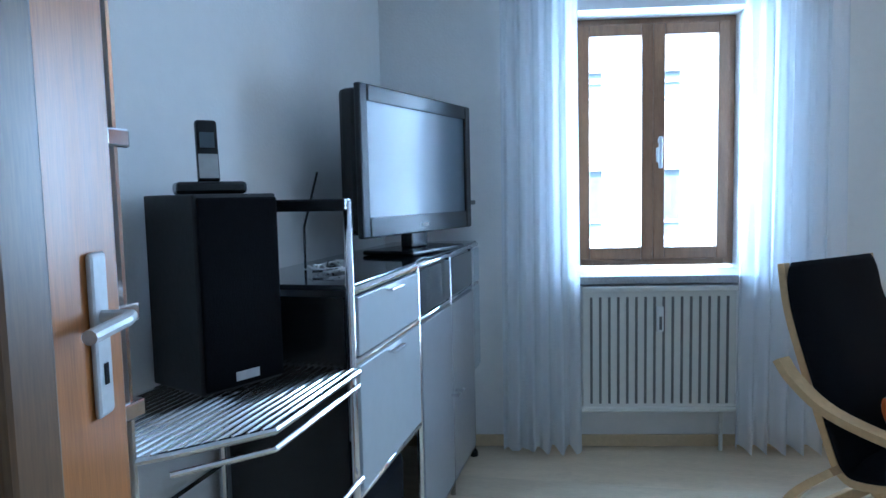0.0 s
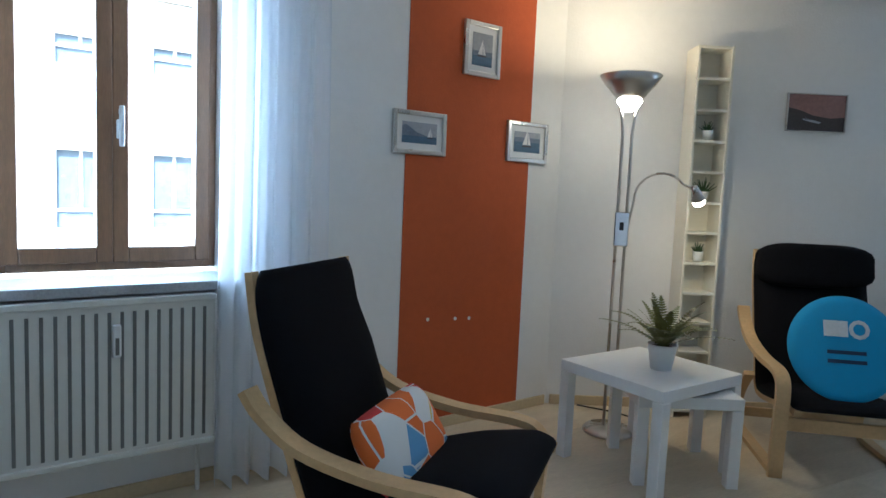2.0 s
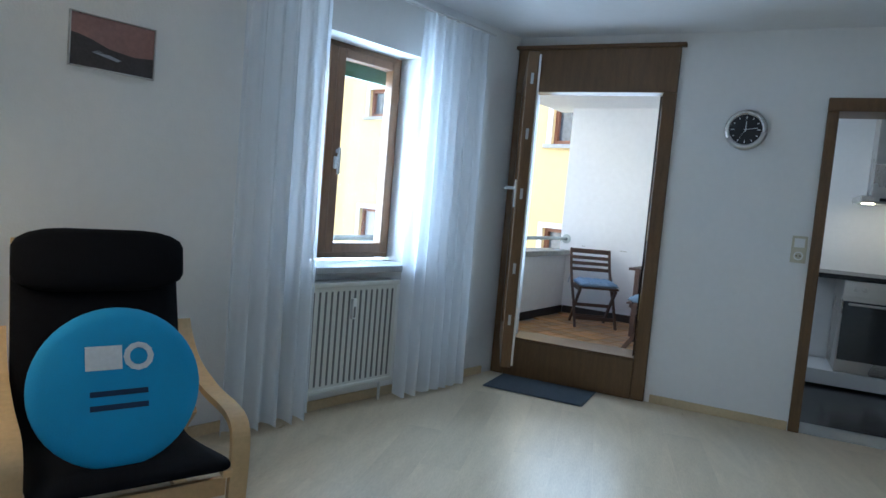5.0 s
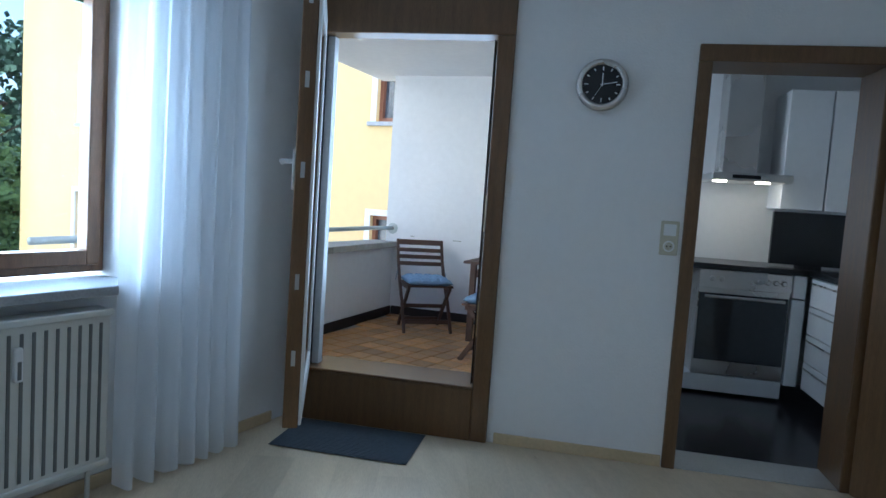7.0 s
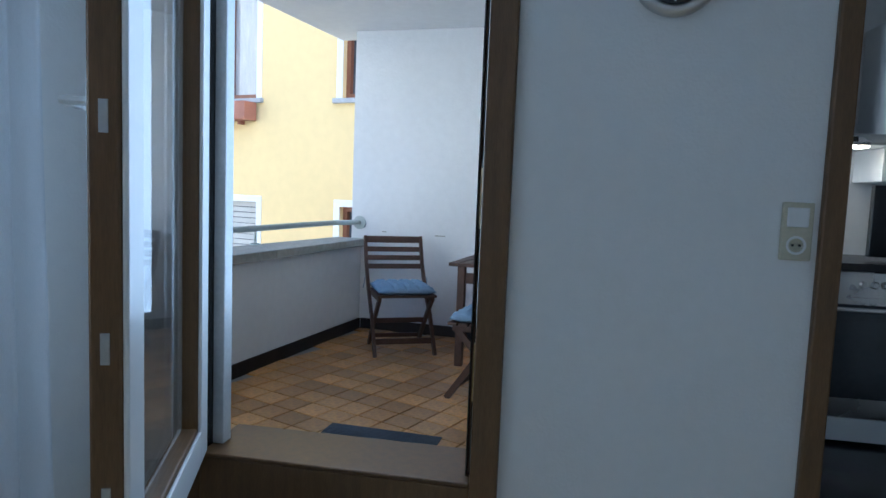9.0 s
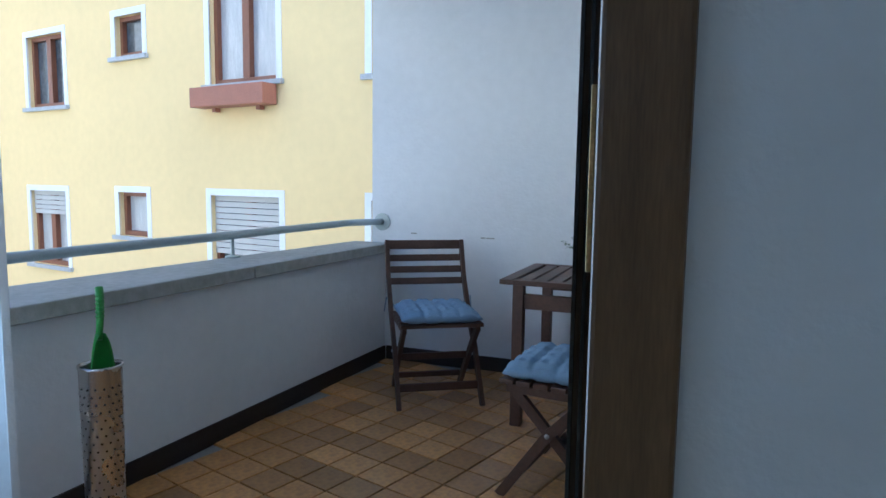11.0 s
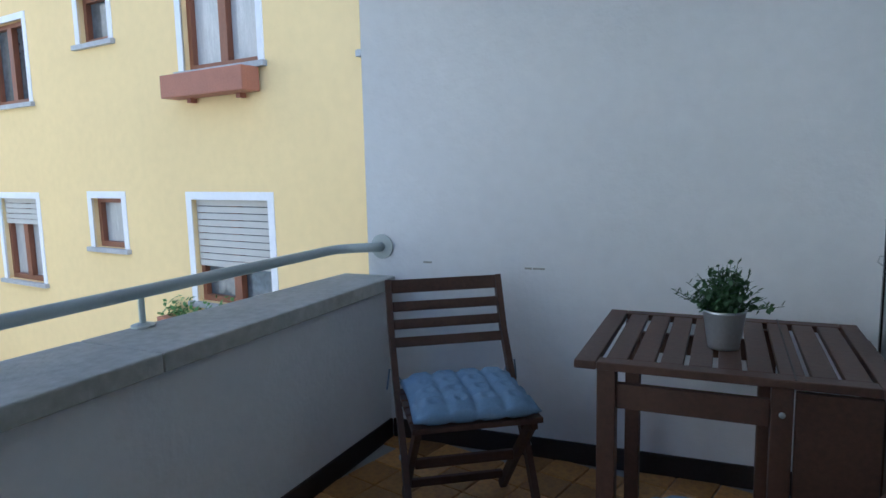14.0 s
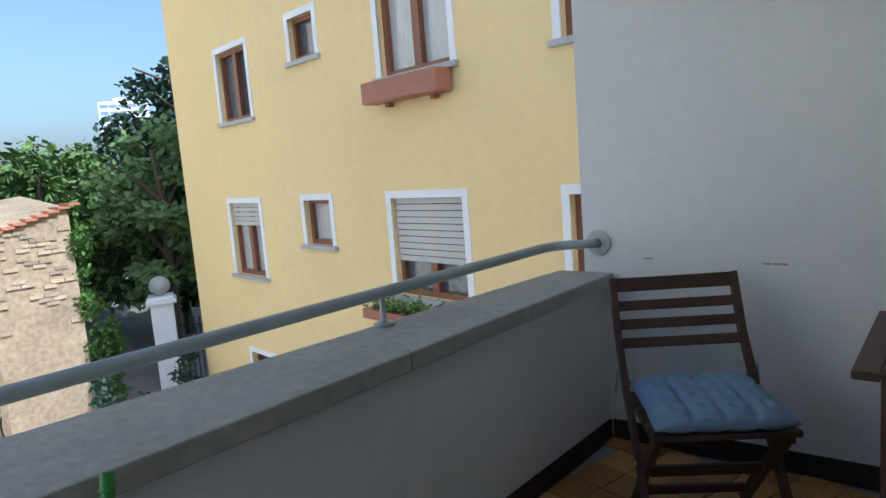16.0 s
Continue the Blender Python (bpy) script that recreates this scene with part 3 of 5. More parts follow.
sw = thing("light_switch", W3 @ pose(1.872, 0, 1.095), "cream light switch above a power socket on the wall", "switch")
part("plate", B(-0.041, 0.041, -0.012, 0, -0.080, 0.080, 0.004), mat("aged_ivory_plastic", (0.55, 0.51, 0.38), 0.4), sw)
part("rocker", B(-0.028, 0.028, -0.015, -0.0105, 0.012, 0.066, 0.003), M_WHITE, sw)
bm = lathe(bmesh.new(), [(0.026, 0.0), (0.026, 0.004), (0.020, 0.004), (0.019, 0.0015)], 20)
bmesh.ops.transform(bm, matrix=pose(0, -0.0105, -0.038, 90), verts=bm.verts)
part("socket", bm, M_WHITE, sw)
for x in (-0.009, 0.009):
    part("socket_hole", B(x - 0.003, x + 0.003, -0.0128, -0.0122, -0.041, -0.035), M_BLACK, sw)


# ---- pictures ----
def picture(m, x0, x1, z0, z1, bands, frame_w, matte, label):
    p = thing("picture_frame", m, label, "picture", "framed pictures")
    y = -0.022
    for a, b, c, d in ((x0, x0 + frame_w, z0, z1), (x1 - frame_w, x1, z0, z1), (x0 + frame_w, x1 - frame_w, z0, z0 + frame_w), (x0 + frame_w, x1 - frame_w, z1 - frame_w, z1)):
        part("frame_bar", B(a, b, y, -0.001, c, d, 0.004), M_STEEL, p, "brushed silver bar")
    part("mount", B(x0 + frame_w, x1 - frame_w, -0.010, -0.004, z0 + frame_w, z1 - frame_w), M_WHITE, p)
    a, b, c, d = x0 + frame_w + matte, x1 - frame_w - matte, z0 + frame_w + matte, z1 - frame_w - matte
    for k, (lo, hi, col) in enumerate(bands):
        part("print", B(a, b, -0.0125, -0.0104, c + (d - c) * lo, c + (d - c) * hi), col, p)
    return p, (a, b, c, d)


P_SKY = mat("print_grey_sky", (0.36, 0.38, 0.43), 0.6, noise_scale=6, vary=0.15)
P_SEA = mat("print_dark_sea", (0.08, 0.15, 0.24), 0.6, noise_scale=14, vary=0.3, stretch=(1, 1, 4))
P_HILL = mat("print_blue_hill", (0.16, 0.20, 0.27), 0.6, noise_scale=10, vary=0.25)
P_DUSK = mat("print_dusk_sky", (0.30, 0.17, 0.15), 0.6, noise_scale=6, vary=0.2)
P_DKH = mat("print_dark_hill", (0.06, 0.05, 0.05), 0.6, noise_scale=9, vary=0.4)
SEA3 = [(0, 0.36, P_SEA), (0.36, 1, P_SKY)]


def sail(p, rect, size):
    a, b, c, d = rect
    xm, zb = a + (b - a) * 0.5, c + (d - c) * 0.3
    bm = bmesh.new()
    vs = [bm.verts.new((xm + u * size, -0.0132, zb + v * size)) for u, v in ((-0.5, 0.1), (0.0, 0.1), (0.0, 1.3), (0.06, 0.1), (0.35, 0.1), (0.06, 1.0))]
    bm.faces.new(vs[:3])
    bm.faces.new(vs[3:])
    part("printed_sail", bm, M_PRINT, p)
    part("printed_hull", B(xm - 0.5 * size, xm + 0.4 * size, -0.0133, -0.0127, zb - 0.06 * size, zb + 0.05 * size), P_DKH, p)


p, r = picture(W1, 2.575, 2.875, 1.35, 1.55, SEA3, 0.022, 0.03, "silver framed photograph of a grey lake and hills")
def printed_hill(p, rect, pts, material):
    a, b, c, d = rect
    bm = bmesh.new()
    bm.faces.new([bm.verts.new((a + (b - a) * u, -0.0128, c + (d - c) * v)) for u, v in pts])
    part("printed_hill", bm, material, p)


printed_hill(p, r, ((0, 0.34), (1.0, 0.34), (0.7, 0.38), (0.42, 0.52), (0.2, 0.78), (0.1, 0.86), (0, 0.8)), P_HILL)
sail(p, (r[0] + 0.06, r[1] + 0.06, r[2], r[3]), 0.035)
p, r = picture(W1, 2.965, 3.195, 1.755, 2.015, [(0, 0.3, P_SEA), (0.3, 0.45, P_HILL), (0.45, 1, P_SKY)], 0.022, 0.03, "silver framed upright photograph of a sailing ship")
sail(p, r, 0.06)
p, r = picture(W1, 3.27, 3.56, 1.355, 1.565, [(0, 0.5, P_SEA), (0.5, 0.72, P_HILL), (0.72, 1, P_SKY)], 0.022, 0.03, "silver framed photograph of a white sailing boat")
sail(p, r, 0.07)
p, r = picture(W2, 1.238, 1.568, 1.597, 1.806, [(0, 0.30, P_DKH), (0.30, 1, P_DUSK)], 0.006, 0.0, "thin framed photograph of dark hills at dusk")
printed_hill(p, r, ((0, 0.3), (1, 0.3), (1, 0.40), (0.75, 0.36), (0.45, 0.42), (0.25, 0.54), (0.1, 0.60), (0, 0.62)), P_DKH)
printed_hill(p, r, ((0.25, 0.30), (0.55, 0.2), (0.6, 0.24), (0.32, 0.36)), P_SKY)

# ---- narrow white shelf tower ----
st = thing("shelf_tower", W2, "narrow cream-white shelf tower with twelve open compartments", "shelf")
sx0, sx1, sd, sh = 0.668, 0.862, 0.16, 2.005
part("side_panel", B(sx0, sx0 + 0.014, -sd, -0.004, 0, sh, 0.002), M_CREAM, st)
part("side_panel", B(sx1 - 0.014, sx1, -sd, -0.004, 0, sh, 0.002), M_CREAM, st)
part("back_panel", B(sx0 + 0.014, sx1 - 0.014, -0.009, -0.004, 0.01, sh - 0.01), M_CREAM, st)
NS = 12
for i in range(NS + 1):
    z = 0.03 + (sh - 0.045) * i / NS
    part("shelf_board", B(sx0 + 0.0145, sx1 - 0.0145, -sd + 0.002, -0.0095, z, z + 0.014, 0.002), M_CREAM, st)


def succulent(m, kind):
    s = thing("succulent", m, "tiny green succulent in a white pot on the shelf", "plant", "succulents")
    part("pot", lathe(bmesh.new(), [(0.022, 0), (0.029, 0.055), (0.026, 0.055), (0.025, 0.048)], 16), M_WHITE, s, "white ceramic pot", smooth=True)
    rnd = random.Random(kind)
    bm = bmesh.new()
    for i in range(22):
        a, e = i * 2.4, 0.35 + 1.1 * (i / 22)
        d = Vector((math.cos(a) * math.cos(e), math.sin(a) * math.cos(e), math.sin(e)))
        L = (0.035 + 0.03 * rnd.random()) * (1.25 if kind == 2 else 0.85)
        tube(bm, [Vector((0, 0, 0.046)), Vector((0, 0, 0.048)) + d * L * 0.5, Vector((0, 0, 0.05)) + d * L + Vector((0, 0, 0.008))], 0.0055, 5, 0.0012)
    part("leaves", bm, M_LEAF2, s)


for i, k in ((9, 1), (7, 2), (5, 3)):
    succulent(W2 @ pose(0.772, -0.10, 0.03 + (sh - 0.045) * i / NS + 0.0145), k)

# ---- floor lamp ----
fl = thing("floor_lamp", along((3.15, 2.36), -51), "brushed steel uplighter floor lamp with a reading arm, lit", "floor lamp")
M_BULB = glow_mat("lamp_glow", (1.0, 0.82, 0.56), 9)
part("base", lathe(bmesh.new(), [(0.125, 0), (0.125, 0.012), (0.115, 0.022), (0.03, 0.03), (0.02, 0.03)], 32), M_STEEL, fl, smooth=True)
for s in (-1, 1):
    part("pole", T([(s * 0.022, 0, 0.02), (s * 0.022, 0, 1.50), (s * 0.03, 0, 1.58), (s * 0.05, 0, 1.67)], 0.008, 10), M_STEEL, fl, smooth=True)
part("dimmer_box", B(-0.035, 0.035, -0.022, 0.022, 0.95, 1.12, 0.006), M_CHROME, fl)
part("dimmer_knob", B(-0.010, 0.010, -0.030, -0.0225, 1.03, 1.07, 0.003), M_BLACK, fl)
part("bowl", lathe(bmesh.new(), [(0.035, 1.655), (0.075, 1.685), (0.125, 1.745), (0.148, 1.782), (0.145, 1.784), (0.118, 1.748), (0.068, 1.692), (0.03, 1.672)], 40), M_STEEL, fl, smooth=True)
part("glass_shade", lathe(bmesh.new(), [(0.012, 1.610), (0.040, 1.625), (0.062, 1.660), (0.058, 1.668), (0.02, 1.665)], 24), M_BULB, fl, "glowing glass underside", smooth=True)
part("bulb", lathe(bmesh.new(), [(0.012, 1.70), (0.022, 1.71), (0.022, 1.73), (0.01, 1.74)], 12), M_BULB, fl)
part("reading_arm", T([(0.022, -0.005, 1.02), (0.045, -0.01, 1.14)] + [(0.17 - 0.12 * math.cos(radians(a)), -0.03 - a * 0.0003, 1.19 + 0.125 * math.sin(radians(a))) for a in range(10, 150, 12)] + [(0.31, -0.08, 1.245)], 0.006, 8), M_STEEL, fl, smooth=True)
sp = lathe(bmesh.new(), [(0.014, 0.0), (0.018, -0.02), (0.034, -0.075), (0.032, -0.075)], 20)
bmesh.ops.transform(sp, matrix=pose(0.315, -0.082, 1.26, 18, -22, 0), verts=sp.verts)
part("spot_head", sp, M_STEEL, fl, smooth=True)
sb = lathe(bmesh.new(), [(0.024, -0.07), (0.030, -0.082), (0.024, -0.098), (0.01, -0.104)], 16)
bmesh.ops.transform(sb, matrix=pose(0.315, -0.082, 1.26, 18, -22, 0), verts=sb.verts)
part("spot_bulb", sb, M_BULB, fl, smooth=True)
part("cable", T([(0.1, 0.02, 0.006), (0.2, 0.2, 0.006), (0.05, 0.3, 0.006), (-0.15, 0.36, 0.006)], 0.004, 6), M_BLACK, fl, "black power cable")
for m, e, r in ((fl.matrix_world @ pose(0, 0, 1.80, 180), 1.4, 0.10), (fl.matrix_world @ pose(0.335, -0.115, 1.15, 20, -20, 0), 0.35, 0.03)):
    lamp = new("lamp_light", bpy.data.lights.new("lamp_light", "AREA"))
    lamp.data.shape, lamp.data.size, lamp.data.energy, lamp.data.color = "DISK", r, e, (1.0, 0.74, 0.42)
    lamp.matrix_world = m


# ---- side tables ----
def side_table(m, w, h, label):
    t = thing("side_table", m, label, "side table", "nesting side tables")
    part("tabletop", B(-w / 2, w / 2, -w / 2, w / 2, h - 0.05, h, 0.003), M_WHITE, t)
    for sx in (-1, 1):
        for sy in (-1, 1):
            x, y = sx * (w / 2 - 0.025), sy * (w / 2 - 0.025)
            part("leg", B(x - 0.025, x + 0.025, y - 0.025, y + 0.025, 0, h - 0.051, 0.003), M_WHITE, t)
    return t


side_table(along((2.945, 2.02), -5.0), 0.55, 0.45, "square white lacquered side table")
side_table(along((3.02, 1.945), -40.0), 0.44, 0.385, "smaller square white side table tucked under another")

fern = thing("potted_fern", along((2.95, 1.97), 0, 0.45), "green artificial fern in a white pot on the side table", "plant")
part("pot", lathe(bmesh.new(), [(0.045, 0), (0.062, 0.105), (0.064, 0.112), (0.058, 0.112), (0.055, 0.095)], 24), M_WHITE, fern, "grey-white pot", smooth=True)
part("soil", lathe(bmesh.new(), [(0.054, 0.09), (0.054, 0.097)], 16), M_BARK, fern)
rnd = random.Random(7)
for i in range(34):
    bm = bmesh.new()
    a = i * 2.399 + rnd.uniform(-0.2, 0.2)
    e = radians(rnd.uniform(30, 84))
    L = rnd.uniform(0.18, 0.28)
    pts = []
    for k in range(10):
        f = k / 9
        r = L * f * math.cos(e) * (1 + 0.35 * f)
        z = 0.095 + L * f * math.sin(e) * (1 - 0.33 * f * f * (1.2 if e < 1 else 0.5))
        pts.append(Vector((math.cos(a) * r, math.sin(a) * r, z)))
    tube(bm, pts, 0.0016, 4, 0.0006)
    side = Vector((-math.sin(a), math.cos(a), 0))
    for k in range(1, 10):
        for sgn in (-1, 1):
            for q in (0.0, 0.5):
                if k + q > 9:
                    continue
                p0 = pts[k].lerp(pts[min(9, k + 1)], q)
                d = (pts[k] - pts[k - 1]).normalized()
                w = 0.030 * math.sin(math.pi * min(0.97, (k + q) / 9.6) ** 0.8) + 0.003
                tip = p0 + side * sgn * w + d * 0.009 + Vector((0, 0, -0.003))
                bm.faces.new([bm.verts.new(v) for v in (p0 - d * 0.004, (p0 + tip) / 2 - d * 0.004, tip, (p0 + tip) / 2 + d * 0.005, p0 + d * 0.005)])
    part("frond", bm, M_LEAF, fern)


# ---- bentwood armchairs ----
def bentwood_chair(m, label, headroll, low):
    c = thing("armchair", m, label, "armchair", "bentwood armchairs")

    def smooth_path(pts, n=5):
        out = []
        P = [Vector((*p, 0)) for p in pts]
        for i in range(len(P) - 1):
            a, b, d, e = P[max(0, i - 1)], P[i], P[i + 1], P[min(len(P) - 1, i + 2)]
            for k in range(n):
                t = k / n
                out.append((0.5 * (2 * b + (d - a) * t + (2 * a - 5 * b + 4 * d - e) * t * t + (3 * b - a - 3 * d + e) * t ** 3)).xy[:])
        return out + [tuple(pts[-1])]
    arm = smooth_path([(0.335, 0.0), (0.345, 0.2), (0.355, 0.37), (0.335, 0.435), (0.26, 0.462), (0.05, 0.47), (-0.16, 0.51), (-0.28, 0.585), (-0.33, 0.645)])
    runner = smooth_path([(0.33, 0.018), (0.1, 0.018), (-0.22, 0.018), (-0.31, 0.04), (-0.33, 0.10), (-0.27, 0.22), (-0.15, 0.335)])
    seat = smooth_path([(0.40, 0.41 - low), (0.33, 0.415 - low), (0.12, 0.36 - low * 0.85), (-0.08, 0.30 - low * 0.5), (-0.155, 0.315 - low * 0.3), (-0.20, 0.41), (-0.28, 0.63), (-0.335, 0.80), (-0.36, 0.95)])
    for s in (-1, 1):
        for nm, pth, w, x in (("armrest", arm, 0.058, 0.305), ("runner", runner, 0.05, 0.300), ("seat_rail", seat, 0.03, 0.255)):
            bm = strip(pth, w, 0.024)
            bmesh.ops.translate(bm, verts=bm.verts, vec=(s * x, 0, 0))
            part(nm, bm, M_BIRCH, c, "pale bent birch")
    part("front_crossbar", B(-0.276, 0.276, 0.31, 0.332, 0.31 - low, 0.37 - low, 0.004), M_BIRCH, c)
    part("rear_crossbar", B(-0.276, 0.276, -0.33, -0.31, 0.06, 0.11, 0.004), M_BIRCH, c)
    # cushion: a padded strip over the rails
    bm = bmesh.new()
    rows = []
    P = [Vector((0, a, b)) for a, b in seat]
    n = len(P)
    xs = [-0.27 + 0.54 * i / 10 for i in range(11)]
    for i, p0 in enumerate(P):
        d = (P[min(i + 1, n - 1)] - P[max(i - 1, 0)]).normalized()
        nr = Vector((0, d.z, -d.y))
        if nr.z < 0 and i < n // 2:
            nr = -nr
        nr = Vector((0, abs(nr.y), abs(nr.z)))
        th = (0.075 - 0.25 * low) * min(1, 0.35 + 3.0 * min(i, n - 1 - i) / n)
        nar = 1 - 0.13 * max(0.0, 1 - min(i, n - 1 - i) / 3.0) ** 2   # rounded ends
        up = [bm.verts.new(p0 + nr * (0.014 + th * (1 - 0.75 * abs(x / 0.27) ** 6)) + Vector((x * nar, 0, 0))) for x in xs]
        dn = [bm.verts.new(p0 + nr * 0.014 + Vector((x * nar, 0, 0))) for x in xs]
        rows.append(up + dn[::-1])
    for A, C in zip(rows, rows[1:]):
        m_ = len(A)
        for k in range(m_):
            bm.faces.new((A[k], A[(k + 1) % m_], C[(k + 1) % m_], C[k]))
    bm.faces.new(rows[0][::-1])
    bm.faces.new(rows[-1])
    bmesh.ops.recalc_face_normals(bm, faces=bm.faces)
    part("seat_cushion", bm, M_BLACKFAB, c, "black cotton cushion", smooth=True)
    if headroll:
        bm = bmesh.new()
        bmesh.ops.create_cube(bm, size=1)
        bmesh.ops.bevel(bm, geom=bm.edges[:], offset=0.28, segments=4, profile=0.5, affect="EDGES")
        bmesh.ops.transform(bm, matrix=pose(0, -0.275, 0.885, 12, 0, 0) @ Matrix.Diagonal((0.55, 0.10, 0.22, 1)), verts=bm.verts)
        part("head_pillow", bm, M_BLACKFAB, c, "rolled black head pillow", smooth=True)
    return c


bentwood_chair(along((1.52, 1.93), -150), "birch bentwood armchair with a black cushion", False, 0.0)
bentwood_chair(along((3.765, 1.585), 130.0), "birch bentwood armchair with black cushion and head pillow", True, 0.10)


def pillow(bm, w, h, t, n=12):
    def top(sgn):
        g = []
        for j in range(n + 1):
            row = []
            for i in range(n + 1):
                u, v = 2 * i / n - 1, 2 * j / n - 1
                f = max(0.0, (1 - u ** 4) * (1 - v ** 4)) ** 0.55
                pinch = 1 - 0.10 * (u * u * v * v)
                row.append(bm.verts.new((u * w / 2 * (1 - 0.06 * (1 - v * v) * abs(u)) * pinch, v * h / 2 * (1 - 0.06 * (1 - u * u) * abs(v)) * pinch, sgn * t / 2 * f)))
            g.append(row)
        for j in range(n):
            for i in range(n):
                q = (g[j][i], g[j][i + 1], g[j + 1][i + 1], g[j + 1][i])
                bm.faces.new(q if sgn > 0 else q[::-1])
    top(1)
    top(-1)
    bmesh.ops.remove_doubles(bm, verts=bm.verts, dist=1e-5)
    return bm


def patterned():
    """White cotton printed with patches of orange, yellow, blue, red and black."""
    m = mat("printed_patch_cotton", (0.8, 0.8, 0.78), 0.9)
    nt = m.node_tree
    b = nt.nodes["Principled BSDF"]
    tc = nt.nodes.new("ShaderNodeTexCoord")
    vo = nt.nodes.new("ShaderNodeTexVoronoi")
    vo.inputs["Scale"].default_value = 9.5
    nt.links.new(tc.outputs["Object"], vo.inputs["Vector"])
    sep = nt.nodes.new("ShaderNodeSeparateColor")
    nt.links.new(vo.outputs["Color"], sep.inputs[0])
    rp = nt.nodes.new("ShaderNodeValToRGB")
    rp.color_ramp.interpolation = "CONSTANT"
    els = rp.color_ramp.elements
    cols = [(0.0, (0.8, 0.8, 0.78)), (0.22, (0.75, 0.17, 0.03)), (0.42, (0.78, 0.55, 0.04)), (0.58, (0.16, 0.36, 0.62)), (0.70, (0.012, 0.014, 0.02)), (0.83, (0.62, 0.06, 0.05)), (0.92, (0.8, 0.8, 0.78))]
    els[0].position, els[0].color = cols[0][0], (*cols[0][1], 1)
    els[1].position, els[1].color = cols[1][0], (*cols[1][1], 1)
    for pz, cc in cols[2:]:
        e = els.new(pz)
        e.color = (*cc, 1)
    nt.links.new(sep.outputs[0], rp.inputs[0])
    ed2 = nt.nodes.new("ShaderNodeTexVoronoi")
    ed2.feature = "DISTANCE_TO_EDGE"
    ed2.inputs["Scale"].default_value = 9.5
    nt.links.new(tc.outputs["Object"], ed2.inputs["Vector"])
    gt = nt.nodes.new("ShaderNodeMath")
    gt.operation = "GREATER_THAN"
    gt.inputs[1].default_value = 0.025
    nt.links.new(ed2.outputs["Distance"], gt.inputs[0])
    mx = nt.nodes.new("ShaderNodeMix")
    mx.data_type = "RGBA"
    mx.inputs["A"].default_value = (0.8, 0.8, 0.78, 1)
    nt.links.new(gt.outputs[0], mx.inputs["Factor"])
    nt.links.new(rp.outputs[0], mx.inputs["B"])
    nt.links.new(mx.outputs["Result"], b.inputs["Base Color"])
    return m


pw = part("throw_pillow", pillow(bmesh.new(), 0.46, 0.26, 0.12), patterned(), smooth=True)
pw.matrix_world = along((1.52, 1.93), -150) @ pose(0.02, 0.0, 0.47, -58, 0, 0)
tagged(pw, "colourful patterned throw pillow on the black armchair", "pillow")

dc = thing("round_cushion", along((3.765, 1.585), 130.0) @ pose(0.035, 0.245, 0.575, -70, 0, 0) @ pose(0, 0, 0, 0, 0, 180), "round sky-blue cushion with white and navy print", "cushion")
part("cover", lathe(bmesh.new(), [(0.10, -0.03), (0.20, -0.022), (0.232, -0.006), (0.235, 0.0), (0.232, 0.006), (0.20, 0.016), (0.10, 0.020), (0.001, 0.0205)], 48), M_BLUE, dc, smooth=True)


def stroke(pts, w, material, closed=False):
    bm = bmesh.new()
    for a, b in zip(pts, pts[1:]):
        a, b = Vector((*a, 0)), Vector((*b, 0))
        d = (b - a).normalized()
        n = Vector((-d.y, d.x, 0)) * w / 2
        q = [a + n - d * w * 0.2, a - n - d * w * 0.2, b - n + d * w * 0.2, b + n + d * w * 0.2]
        lo = [bm.verts.new(v + Vector((0, 0, 0.0192))) for v in q]
        hi = [bm.verts.new(v + Vector((0, 0, 0.0225))) for v in q]
        bm.faces.new(hi)
        for k in range(4):
            bm.faces.new((lo[k], lo[(k + 1) % 4], hi[(k + 1) % 4], hi[k]))
    bmesh.ops.recalc_face_normals(bm, faces=bm.faces)
    return part("print_mark", bm, material, dc)


stroke([(-0.075, 0.083), (-0.005, 0.083)], 0.07, M_PRINT)
stroke([(0.055 + 0.034 * math.cos(radians(a)), 0.083 + 0.034 * math.sin(radians(a))) for a in range(0, 361, 30)], 0.016, M_PRINT)
stroke([(-0.075, -0.02), (0.075, -0.02)], 0.016, M_NAVY)
stroke([(-0.075, -0.06), (0.075, -0.06)], 0.016, M_NAVY)

# ---- chrome and panel shelving with the television ----
TVF = along((-0.227, 1.575), 75.08)
D = 0.38
sb = thing("chrome_sideboard", TVF, "chrome-framed sideboard with grey panels, drawers and doors", "sideboard")
for x, zt in ((0.0, 1.19), (0.545, 0.965), (0.97, 0.965), (1.37, 0.965), (1.88, 1.17)):
    for y in (0.0, D):
        part("post", T([(x, y, 0.0), (x, y, zt)], 0.011, 10), M_CHROME, sb, smooth=True)
for z in (0.965, 0.785, 0.44):
    for y in (0.0, D):
        part("rail", T([(0.0, y, z), (1.88, y, z)] if z > 0.7 else [(0.0, y, z), (0.545, y, z)], 0.010, 8), M_CHROME, sb, smooth=True)
part("rail", T([(0.545, 0, 0.05), (1.37, 0, 0.05)], 0.010, 8), M_CHROME, sb)
part("top_panel", B(0.0, 1.89, 0.0, D, 0.968, 0.982, 0.003), M_DKGLASS, sb, "dark glass top")
part("upper_shelf", B(-0.028, 0.012, -0.005, D, 1.165, 1.195, 0.004), M_BLACK, sb, "black upper shelf on posts")
part("upper_shelf", B(1.40, 1.895, 0.0, D, 1.15, 1.17, 0.004), M_BLACK, sb)
part("back_panel", B(0.0, 1.88, D - 0.012, D - 0.004, 0.1, 0.96), M_PANEL2, sb)
